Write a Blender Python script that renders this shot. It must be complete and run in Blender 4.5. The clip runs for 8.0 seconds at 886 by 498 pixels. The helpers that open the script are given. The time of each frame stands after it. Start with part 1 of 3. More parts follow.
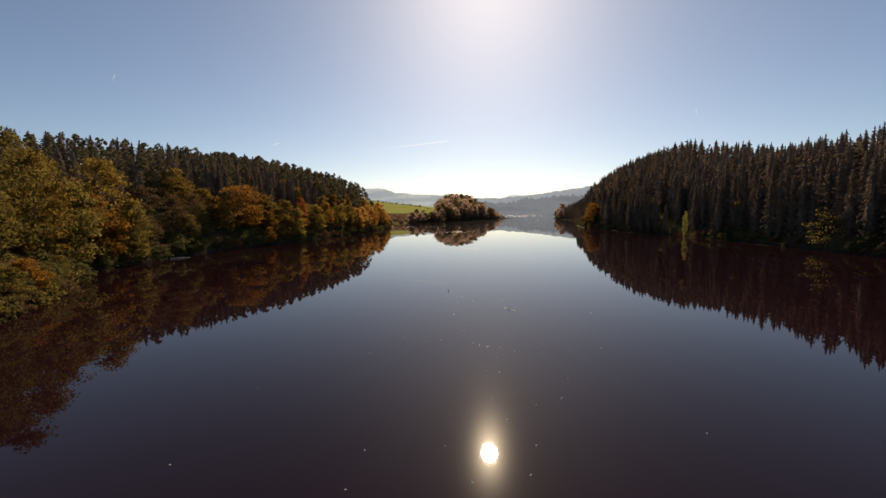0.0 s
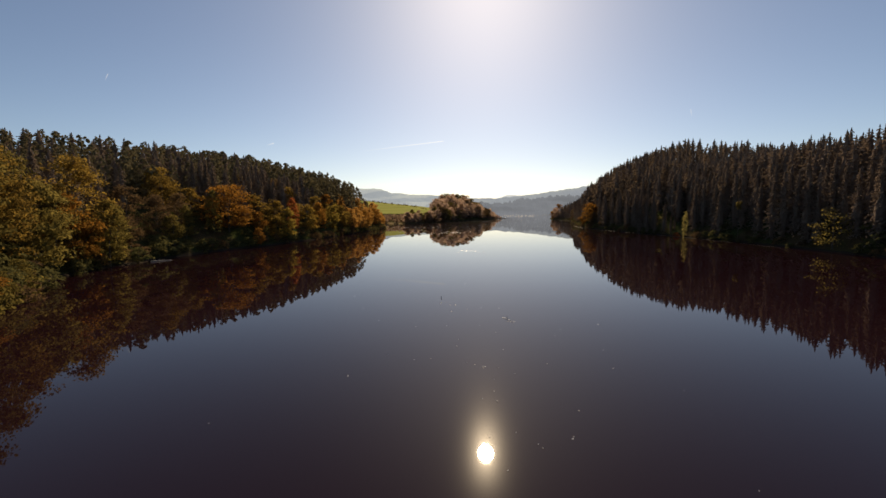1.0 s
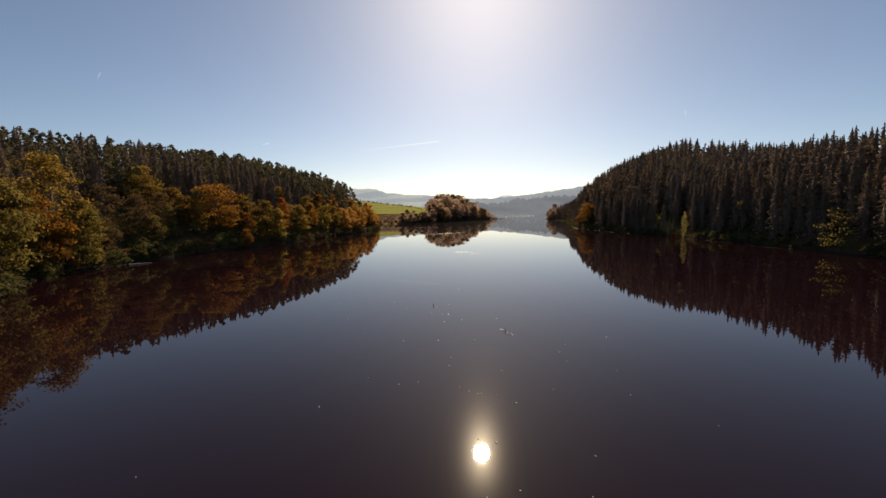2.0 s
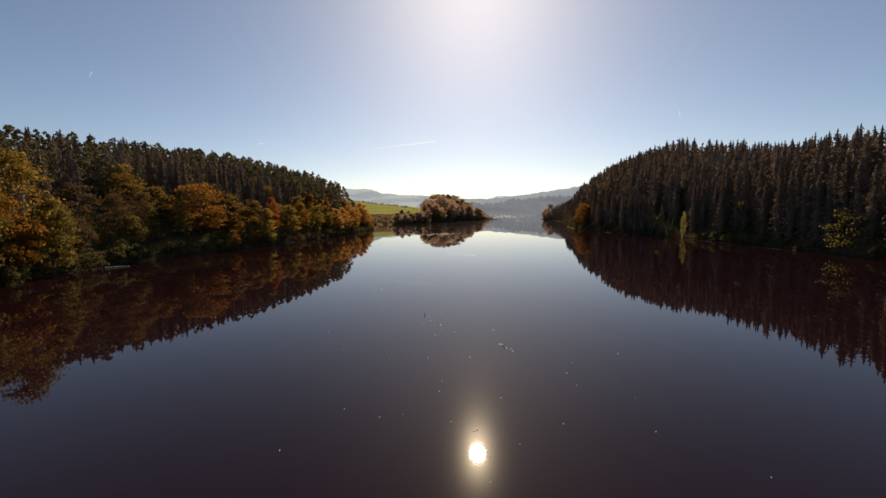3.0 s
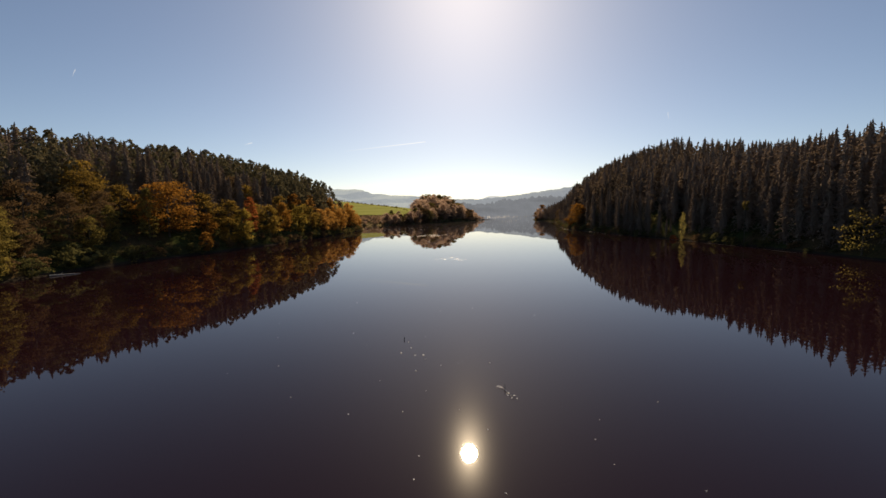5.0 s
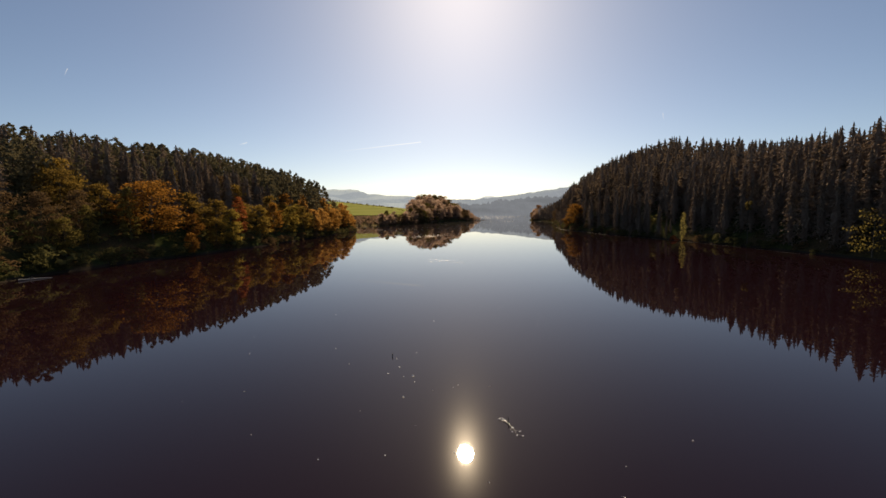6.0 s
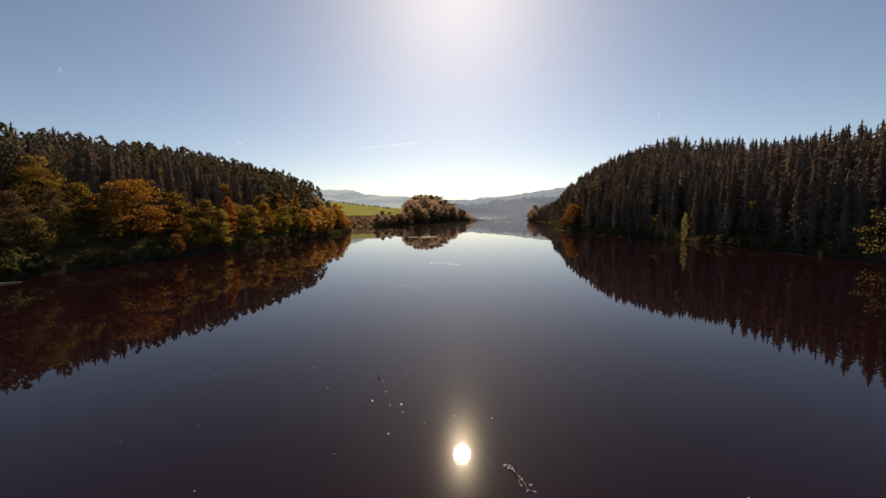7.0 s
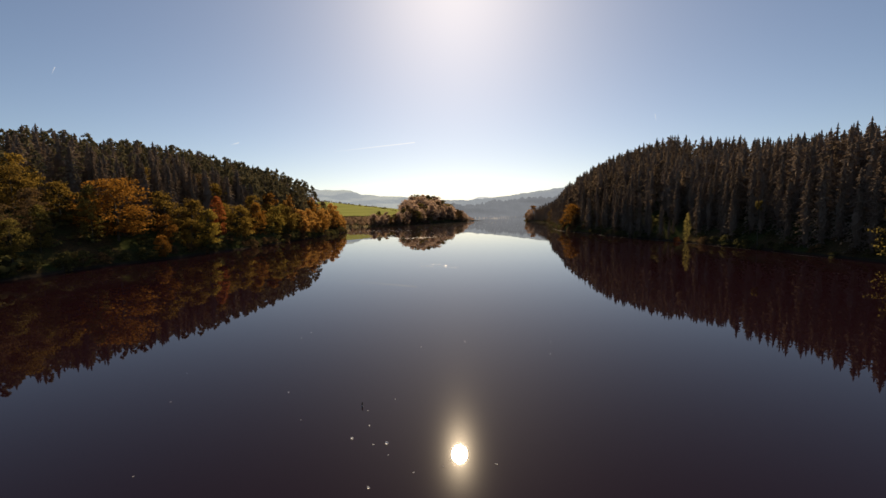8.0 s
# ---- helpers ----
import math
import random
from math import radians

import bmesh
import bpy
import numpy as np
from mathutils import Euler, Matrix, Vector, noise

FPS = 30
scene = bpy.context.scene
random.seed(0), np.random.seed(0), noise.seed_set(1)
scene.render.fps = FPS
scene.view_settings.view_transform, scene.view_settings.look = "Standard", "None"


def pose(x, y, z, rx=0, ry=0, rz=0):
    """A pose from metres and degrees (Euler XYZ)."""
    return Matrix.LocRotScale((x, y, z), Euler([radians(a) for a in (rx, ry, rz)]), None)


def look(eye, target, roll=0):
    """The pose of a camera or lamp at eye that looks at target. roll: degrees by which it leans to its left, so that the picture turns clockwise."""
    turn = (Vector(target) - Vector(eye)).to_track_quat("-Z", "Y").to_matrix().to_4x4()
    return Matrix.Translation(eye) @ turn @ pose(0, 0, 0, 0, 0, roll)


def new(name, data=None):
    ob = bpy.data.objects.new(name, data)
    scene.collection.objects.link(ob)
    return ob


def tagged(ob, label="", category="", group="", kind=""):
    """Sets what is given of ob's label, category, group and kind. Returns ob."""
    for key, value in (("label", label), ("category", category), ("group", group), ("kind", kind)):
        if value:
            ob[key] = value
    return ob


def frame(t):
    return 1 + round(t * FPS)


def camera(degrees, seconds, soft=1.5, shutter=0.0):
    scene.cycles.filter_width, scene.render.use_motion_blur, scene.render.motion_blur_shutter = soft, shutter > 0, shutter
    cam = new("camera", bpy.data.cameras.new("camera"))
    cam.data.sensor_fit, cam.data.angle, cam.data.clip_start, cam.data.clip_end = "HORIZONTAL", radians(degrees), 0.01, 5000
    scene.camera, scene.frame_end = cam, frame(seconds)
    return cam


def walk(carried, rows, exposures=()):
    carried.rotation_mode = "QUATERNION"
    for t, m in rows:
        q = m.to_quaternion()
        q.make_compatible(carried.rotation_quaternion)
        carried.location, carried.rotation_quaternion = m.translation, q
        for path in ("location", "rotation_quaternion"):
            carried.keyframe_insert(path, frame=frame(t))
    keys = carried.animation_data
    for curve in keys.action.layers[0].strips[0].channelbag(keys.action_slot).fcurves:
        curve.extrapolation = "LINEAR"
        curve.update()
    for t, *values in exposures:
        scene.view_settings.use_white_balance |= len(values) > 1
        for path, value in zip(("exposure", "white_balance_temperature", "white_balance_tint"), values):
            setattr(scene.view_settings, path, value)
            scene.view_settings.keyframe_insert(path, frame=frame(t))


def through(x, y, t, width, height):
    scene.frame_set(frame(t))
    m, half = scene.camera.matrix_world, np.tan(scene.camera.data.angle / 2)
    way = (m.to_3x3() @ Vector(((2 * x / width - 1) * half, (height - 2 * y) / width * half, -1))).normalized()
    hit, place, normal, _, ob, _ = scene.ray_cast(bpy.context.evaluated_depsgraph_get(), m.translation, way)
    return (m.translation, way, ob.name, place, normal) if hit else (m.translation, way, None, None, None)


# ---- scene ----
# camera: a drone that glides along the lake, about 12 m over the water
cam = camera(94.0, 8.0)
ROWS = [
    (0.0, 0.000, 0.000, 12.000, 0.000, -5.054, 0.557),
    (0.5, 0.257, 2.353, 12.026, -0.262, -5.044, 0.564),
    (1.0, 0.513, 4.699, 12.049, -0.540, -5.033, 0.571),
    (1.5, 0.769, 7.038, 12.070, -0.830, -5.021, 0.578),
    (3.0, 1.530, 14.013, 12.114, -1.750, -4.982, 0.599),
    (3.5, 1.783, 16.325, 12.122, -2.062, -4.968, 0.606),
    (4.0, 2.034, 18.629, 12.129, -2.372, -4.953, 0.613),
    (4.5, 2.285, 20.926, 12.132, -2.675, -4.938, 0.620),
    (6.0, 3.033, 27.775, 12.125, -3.520, -4.888, 0.641),
    (6.5, 3.280, 30.044, 12.117, -3.770, -4.871, 0.648),
    (7.0, 3.527, 32.306, 12.106, -3.998, -4.852, 0.655),
    (7.5, 3.774, 34.561, 12.092, -4.201, -4.833, 0.662),
    (8.0, 4.019, 36.809, 12.076, -4.377, -4.813, 0.669),
]
EXPOSURE, KELVIN, TINT = 0.42, 9500, 13
walk(cam, [(t, pose(x, y, z, 90 + pitch, roll, yaw)) for t, x, y, z, yaw, pitch, roll in ROWS],
     exposures=((0.0, EXPOSURE, KELVIN, TINT), (8.0, EXPOSURE, KELVIN, TINT)))

# ---------------------------------------------------------------- light
SUN_AZ, SUN_EL = radians(6.38), radians(31.25)      # clockwise from +y; over the horizon
sun_way = Vector((math.sin(SUN_AZ) * math.cos(SUN_EL), math.cos(SUN_AZ) * math.cos(SUN_EL), math.sin(SUN_EL)))
world = bpy.data.worlds.new("sky")
scene.world = world
world.use_nodes = True
wt = world.node_tree
sky = wt.nodes.new("ShaderNodeTexSky")
sky.sky_type = "NISHITA"
sky.sun_disc = False
sky.sun_elevation, sky.sun_rotation = SUN_EL, SUN_AZ
sky.air_density, sky.dust_density, sky.ozone_density = 0.75, 0.42, 6.0
wt.links.new(sky.outputs[0], wt.nodes["Background"].inputs[0])
wt.nodes["Background"].inputs[1].default_value = 0.084
lamp = bpy.data.lights.new("sun", "SUN")
lamp.energy, lamp.angle, lamp.color = 5.0, radians(1.9), (1.0, 0.92, 0.80)
sun = new("sun", lamp)
sun.matrix_world = look(sun_way * 500, (0, 0, 0))

# ---------------------------------------------------------------- materials


class Nodes:
    """A small node builder for one material."""

    def __init__(self, name):
        self.mat = bpy.data.materials.new(name)
        self.mat.use_nodes = True
        self.tree = self.mat.node_tree
        self.tree.nodes.clear()
        self.out = self.add("ShaderNodeOutputMaterial")

    def add(self, kind, **props):
        n = self.tree.nodes.new(kind)
        for key, value in props.items():
            setattr(n, key, value)
        return n

    def put(self, socket, value):
        if isinstance(value, bpy.types.NodeSocket):
            self.tree.links.new(value, socket)
        else:
            socket.default_value = value

    def coords(self, which="Object"):
        if which == "World":
            return self.add("ShaderNodeNewGeometry").outputs["Position"]
        return self.add("ShaderNodeTexCoord").outputs[which]

    def noise(self, vec, scale, detail=4.0, rough=0.55, stretch=None):
        if stretch:
            mp = self.add("ShaderNodeMapping")
            self.put(mp.inputs["Vector"], vec)
            mp.inputs["Scale"].default_value = stretch
            vec = mp.outputs[0]
        n = self.add("ShaderNodeTexNoise")
        self.put(n.inputs["Vector"], vec)
        n.inputs["Scale"].default_value, n.inputs["Detail"].default_value, n.inputs["Roughness"].default_value = scale, detail, rough
        return n.outputs["Fac"]

    def ramp(self, fac, stops):
        r = self.add("ShaderNodeValToRGB")
        self.put(r.inputs[0], fac)
        els = r.color_ramp.elements
        while len(els) < len(stops):
            els.new(0.5)
        for e, (p, c) in zip(els, stops):
            e.position, e.color = p, (*c, 1)
        return r.outputs[0]

    def mix(self, fac, a, b, blend="MIX"):
        m = self.add("ShaderNodeMix", data_type="RGBA", blend_type=blend)
        self.put(m.inputs[0], fac)
        self.put(m.inputs[6], a if isinstance(a, bpy.types.NodeSocket) else (*a, 1))
        self.put(m.inputs[7], b if isinstance(b, bpy.types.NodeSocket) else (*b, 1))
        return m.outputs[2]

    def calc(self, op, a, b=0.0, c=0.0):
        m = self.add("ShaderNodeMath", operation=op)
        for s, v in zip(m.inputs, (a, b, c)):
            self.put(s, v)
        return m.outputs[0]

    def bump(self, height, strength, distance):
        b = self.add("ShaderNodeBump")
        self.put(b.inputs["Height"], height)
        b.inputs["Strength"].default_value, b.inputs["Distance"].default_value = strength, distance
        return b.outputs[0]

    def principled(self, color, rough=0.8, normal=None, **more):
        p = self.add("ShaderNodeBsdfPrincipled")
        self.put(p.inputs["Base Color"], color if isinstance(color, bpy.types.NodeSocket) else (*color, 1))
        self.put(p.inputs["Roughness"], rough)
        if normal:
            self.put(p.inputs["Normal"], normal)
        for key, value in more.items():
            self.put(p.inputs[key.replace("_", " ")], value)
        return p.outputs[0]

    def done(self, shader):
        self.put(self.out.inputs[0], shader)
        return self.mat


def leaf_material(name, dark, mid, light, through=0.5, spread=0.28):
    """Leaves: a diffuse and a see-through share, varied from tree to tree, clump to clump and leaf to leaf."""
    n = Nodes(name)
    isle = n.add("ShaderNodeNewGeometry").outputs["Random Per Island"]
    tree = n.add("ShaderNodeObjectInfo").outputs["Random"]
    clump = n.noise(n.coords("World"), 0.35, 3.0)
    f = n.calc("ADD", n.calc("MULTIPLY_ADD", isle, spread, 0.21 - spread / 2), n.calc("ADD", n.calc("MULTIPLY", clump, 0.55), n.calc("MULTIPLY_ADD", tree, 0.26, -0.12)))
    col = n.ramp(f, [(0.18, dark), (0.5, mid), (0.82, light)])
    d = n.add("ShaderNodeBsdfDiffuse")
    n.put(d.inputs[0], col)
    t = n.add("ShaderNodeBsdfTranslucent")
    n.put(t.inputs[0], n.mix(0.25, col, light))
    m = n.add("ShaderNodeMixShader")
    m.inputs[0].default_value = through
    n.put(m.inputs[1], d.outputs[0])
    n.put(m.inputs[2], t.outputs[0])
    return n.done(m.outputs[0])


def bark_material(name, dark, light, rough=0.9):
    n = Nodes(name)
    p = n.coords()
    f = n.noise(p, 3.0, 6.0, 0.65, (4, 4, 0.8))
    big = n.noise(p, 0.4, 2.0)
    col = n.mix(n.calc("MULTIPLY", big, 0.5), n.ramp(f, [(0.3, dark), (0.7, light)]), (0.05, 0.06, 0.035))
    return n.done(n.principled(col, rough, n.bump(f, 0.6, 0.03)))


M = {}
M["bark"] = bark_material("bark", (0.035, 0.026, 0.02), (0.13, 0.10, 0.075))
M["spruce"] = leaf_material("spruce_needles", (0.16, 0.118, 0.092), (0.18, 0.134, 0.104), (0.2, 0.148, 0.112), 0.16, 0.16)
M["pine"] = leaf_material("pine_needles", (0.112, 0.098, 0.062), (0.140, 0.120, 0.072), (0.166, 0.140, 0.080), 0.28, 0.18)
M["ochre"] = leaf_material("ochre_leaves", (0.085, 0.054, 0.02), (0.18, 0.112, 0.03), (0.31, 0.2, 0.048), 0.46)
M["orange"] = leaf_material("orange_leaves", (0.11, 0.05, 0.018), (0.23, 0.104, 0.026), (0.36, 0.17, 0.038), 0.42)
M["red"] = leaf_material("red_leaves", (0.14, 0.045, 0.02), (0.3, 0.09, 0.034), (0.45, 0.15, 0.05), 0.5)
M["olive"] = leaf_material("olive_leaves", (0.07, 0.056, 0.02), (0.135, 0.104, 0.034), (0.24, 0.185, 0.055), 0.42)
M["green"] = leaf_material("late_green_leaves", (0.06, 0.056, 0.026), (0.088, 0.084, 0.036), (0.13, 0.115, 0.044), 0.34)
M["brown"] = leaf_material("brown_leaves", (0.08, 0.056, 0.034), (0.125, 0.08, 0.044), (0.19, 0.115, 0.055), 0.34)
M["dusk"] = leaf_material("dull_brown_leaves", (0.105, 0.078, 0.06), (0.145, 0.106, 0.078), (0.19, 0.138, 0.096), 0.36)
# lighter and greyer than the leaves are: distance haze painted into the colour
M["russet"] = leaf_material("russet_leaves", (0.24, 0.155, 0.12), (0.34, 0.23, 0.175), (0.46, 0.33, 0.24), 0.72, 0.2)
M["scrub"] = leaf_material("withered_scrub", (0.12, 0.078, 0.056), (0.2, 0.13, 0.09), (0.29, 0.2, 0.135), 0.6)
M["pale"] = leaf_material("pale_yellow_leaves", (0.14, 0.11, 0.04), (0.27, 0.22, 0.075), (0.44, 0.38, 0.14), 0.62)

# orange leaves lightened: backlit glow and haze of the far trees in the colour
M["amber"] = leaf_material("amber_leaves", (0.22, 0.108, 0.035), (0.38, 0.19, 0.055), (0.53, 0.29, 0.085), 0.58)
M["yellow"] = leaf_material("golden_leaves", (0.13, 0.092, 0.026), (0.25, 0.17, 0.04), (0.38, 0.27, 0.06), 0.45)

n = Nodes("forest_floor")
pw = n.coords("World")
f1, f2 = n.noise(pw, 0.08, 4.0), n.noise(pw, 2.2, 6.0, 0.7)
litter = n.ramp(f2, [(0.3, (0.03, 0.022, 0.014)), (0.55, (0.075, 0.05, 0.026)), (0.75, (0.14, 0.085, 0.035))])
moss = n.ramp(f2, [(0.3, (0.02, 0.028, 0.012)), (0.7, (0.06, 0.07, 0.025))])
floor_col = n.mix(n.ramp(f1, [(0.42, (0, 0, 0)), (0.6, (1, 1, 1))]), litter, moss)
# the mown meadow on the slope behind the bay, and the rough bank below it
sx = n.add("ShaderNodeSeparateXYZ")
n.put(sx.inputs[0], pw)
edge = n.calc("ADD", sx.outputs[1], n.calc("MULTIPLY", n.noise(pw, 0.03, 3.0), 30.0))
meadow_f = n.calc("MULTIPLY", n.calc("GREATER_THAN", edge, 572.0), n.calc("LESS_THAN", sx.outputs[0], -14.0))
g1 = n.noise(pw, 0.012, 3.0, 0.5, (1, 3, 1))
g2 = n.noise(pw, 0.5, 5.0)
grass = n.mix(n.calc("MULTIPLY", g2, 0.5), n.ramp(g1, [(0.35, (0.17, 0.20, 0.055)), (0.65, (0.25, 0.26, 0.085))]), (0.22, 0.22, 0.085))
wet = n.calc("LESS_THAN", n.calc("ADD", sx.outputs[2], n.calc("MULTIPLY", f2, 0.8)), 0.95)
floor_col = n.mix(wet, floor_col, (0.034, 0.028, 0.022))
col = n.mix(meadow_f, floor_col, grass)
M["ground"] = n.done(n.principled(col, 0.95, n.bump(f2, 0.8, 0.25), Specular_IOR_Level=0.0))

n = Nodes("lake_water")
pw = n.coords("World")
r1 = n.noise(pw, 0.9, 3.0, 0.5, (1.0, 0.6, 1))
r2 = n.noise(pw, 0.05, 3.0, 0.5, (0.4, 1.6, 1))
calm = n.ramp(r2, [(0.45, (0.25, 0.25, 0.25)), (0.7, (1, 1, 1))])
h = n.calc("MULTIPLY", r1, calm)
body = n.ramp(n.noise(pw, 0.02, 3.0), [(0.3, (0.0083, 0.0027, 0.0044)), (0.7, (0.0098, 0.0032, 0.0052))])
# a glassy surface, with a small share of fine ripples that spread the sun's glint
glass = n.principled(body, 0.014, n.bump(h, 0.02, 0.05), IOR=1.333, Specular_IOR_Level=0.34)
rippled = n.principled(body, 0.17, None, IOR=1.333, Specular_IOR_Level=0.34)
ms = n.add("ShaderNodeMixShader")
ms.inputs[0].default_value = 0.018
n.put(ms.inputs[1], glass)
n.put(ms.inputs[2], rippled)
M["water"] = n.done(ms.outputs[0])

# ---------------------------------------------------------------- mesh helpers


def mesh_np(name, verts, faces, material, smooth=False):
    """A mesh from numpy arrays; all faces have the same number of corners."""
    verts, faces = np.asarray(verts, np.float32), np.asarray(faces, np.int32)
    me = bpy.data.meshes.new(name)
    k = faces.shape[1]
    me.vertices.add(len(verts))
    me.vertices.foreach_set("co", verts.ravel())
    me.loops.add(faces.size)
    me.loops.foreach_set("vertex_index", faces.ravel())
    me.polygons.add(len(faces))
    me.polygons.foreach_set("loop_start", np.arange(0, faces.size, k, dtype=np.int32))
    me.polygons.foreach_set("use_smooth", np.full(len(faces), smooth))
    me.update(calc_edges=True)
    me.validate()
    if material:
        me.materials.append(material)
    return me


def join(pieces):
    """Several (verts, faces) as one."""
    vs, fs, off = [], [], 0
    for v, f in pieces:
        vs.append(v)
        fs.append(np.asarray(f) + off)
        off += len(v)
    return np.concatenate(vs), np.concatenate(fs)


def tube(path, radii, sides=7):
    """A tapered limb along a path, with a closed tip (quads)."""
    path = np.asarray(path, float)
    way = np.gradient(path, axis=0)
    way /= np.linalg.norm(way, axis=1)[:, None] + 1e-9
    ref = np.where(np.abs(way[:, 2:3]) > 0.8, [[1.0, 0, 0]], [[0, 0, 1.0]])
    u = np.cross(way, ref)
    u /= np.linalg.norm(u, axis=1)[:, None]
    v = np.cross(way, u)
    a = np.linspace(0, 2 * np.pi, sides, endpoint=False)
    ring = path[:, None] + np.asarray(radii)[:, None, None] * (np.cos(a)[None, :, None] * u[:, None] + np.sin(a)[None, :, None] * v[:, None])
    verts = ring.reshape(-1, 3)
    i, j = np.meshgrid(np.arange(len(path) - 1), np.arange(sides), indexing="ij")
    a0, a1 = i * sides + j, i * sides + (j + 1) % sides
    return verts, np.stack([a0, a1, a1 + sides, a0 + sides], -1).reshape(-1, 4)


def unit(v):
    return v / (np.linalg.norm(v, axis=-1, keepdims=True) + 1e-9)


def leaf_cards(rng, centres, outward, size, aspect=0.6, fold=0.25):
    """Small folded leaf sprays (one quad each) round the given centres."""
    m = len(centres)
    nrm = unit(outward * 0.8 + rng.normal(size=(m, 3)) * 0.9 + [0, 0, 0.3])
    u = unit(np.cross(nrm, rng.normal(size=(m, 3))))
    v = np.cross(nrm, u)
    s = (size * rng.uniform(0.6, 1.4, m))[:, None]
    w = s * aspect
    quad = np.stack([centres - u * s, centres - v * w + nrm * s * fold, centres + u * s, centres + v * w + nrm * s * fold * rng.uniform(-1, 1, (m, 1))], 1)
    return quad.reshape(-1, 3), np.arange(m * 4).reshape(-1, 4)


def broadleaf(seed, height, width, low=0.18, clumps=46, leaves=60, leaf=0.34, trunk_r=0.22, limbs=9, top=1.0, peak=False):
    """Trunk with limbs, and a lumpy crown of many leaf sprays: ((verts, quads), (verts, quads))."""
    rng = np.random.default_rng(seed)
    n = 9
    zs = np.linspace(0, height * 0.82, n)
    bend = np.cumsum(rng.normal(0, 0.012 * height, (n, 2)), axis=0) * (np.arange(n) / n)[:, None]
    spine = np.column_stack([bend, zs])
    wood = [tube(spine, trunk_r * (1 - 0.88 * np.linspace(0, 1, n)) + 0.02, 8)]
    heads = []
    # lobes give the crown its uneven outline
    for q in range(clumps):
        z = low + (0.97 - low) * (q + rng.uniform(0, 1)) / clumps
        s = (z - low) / (1 - low)
        prof = (math.sin(math.pi * min(1, max(0.0, s * 0.86 + 0.13))) ** 0.62) * (1.0 if s < 0.55 else top + (1 - top) * (1 - s) / 0.45)
        if peak:                                    # a crown that narrows to a soft point
            prof = min(1.0, 0.5 + 2.2 * s) * (1 - s) ** 0.64
        a = rng.uniform(0, 2 * math.pi)
        r = width * 0.5 * prof * (rng.uniform(0.35, 1.0) ** 0.5) * rng.uniform(0.72, 1.08)
        axis = np.array([np.interp(z * height, zs, spine[:, 0]), np.interp(z * height, zs, spine[:, 1]), 0])
        heads.append(axis + [math.cos(a) * r, math.sin(a) * r, z * height])
    heads = np.array(heads)
    for h in heads[rng.permutation(clumps)[:limbs]]:
        zb = max(height * 0.12, h[2] - 0.30 * height * rng.uniform(0.5, 1.0))
        b = np.array([np.interp(zb, zs, spine[:, 0]), np.interp(zb, zs, spine[:, 1]), zb])
        mid = (b + h) / 2 + [0, 0, -0.06 * height] + rng.normal(0, 0.02 * height, 3)
        p = np.array([b, b * 0.6 + mid * 0.4, mid, mid * 0.4 + h * 0.6, h])
        wood.append(tube(p, trunk_r * np.array([0.42, 0.34, 0.25, 0.15, 0.05]), 5))
    axis_pt = np.column_stack([np.interp(heads[:, 2], zs, spine[:, 0]), np.interp(heads[:, 2], zs, spine[:, 1]), heads[:, 2] - height * 0.12])
    cs, outs = [], []
    for h, ax in zip(heads, axis_pt):
        rad = width * rng.uniform(0.12, 0.21) * (1.0 if not peak else 0.95 - 0.65 * h[2] / height)
        d = unit(rng.normal(size=(leaves, 3)))
        d[:, 2] = np.abs(d[:, 2]) * rng.choice([1, 1, -0.6], leaves)
        c = h + d * rad * rng.uniform(0.45, 1.08, (leaves, 1)) * ([0.95, 0.95, 1.15] if peak else [1.2, 1.2, 0.56])
        cs.append(c)
        outs.append(unit(d + 0.6 * unit(h - ax)))
    crown = leaf_cards(rng, np.concatenate(cs), np.concatenate(outs), leaf)
    return join(wood), crown


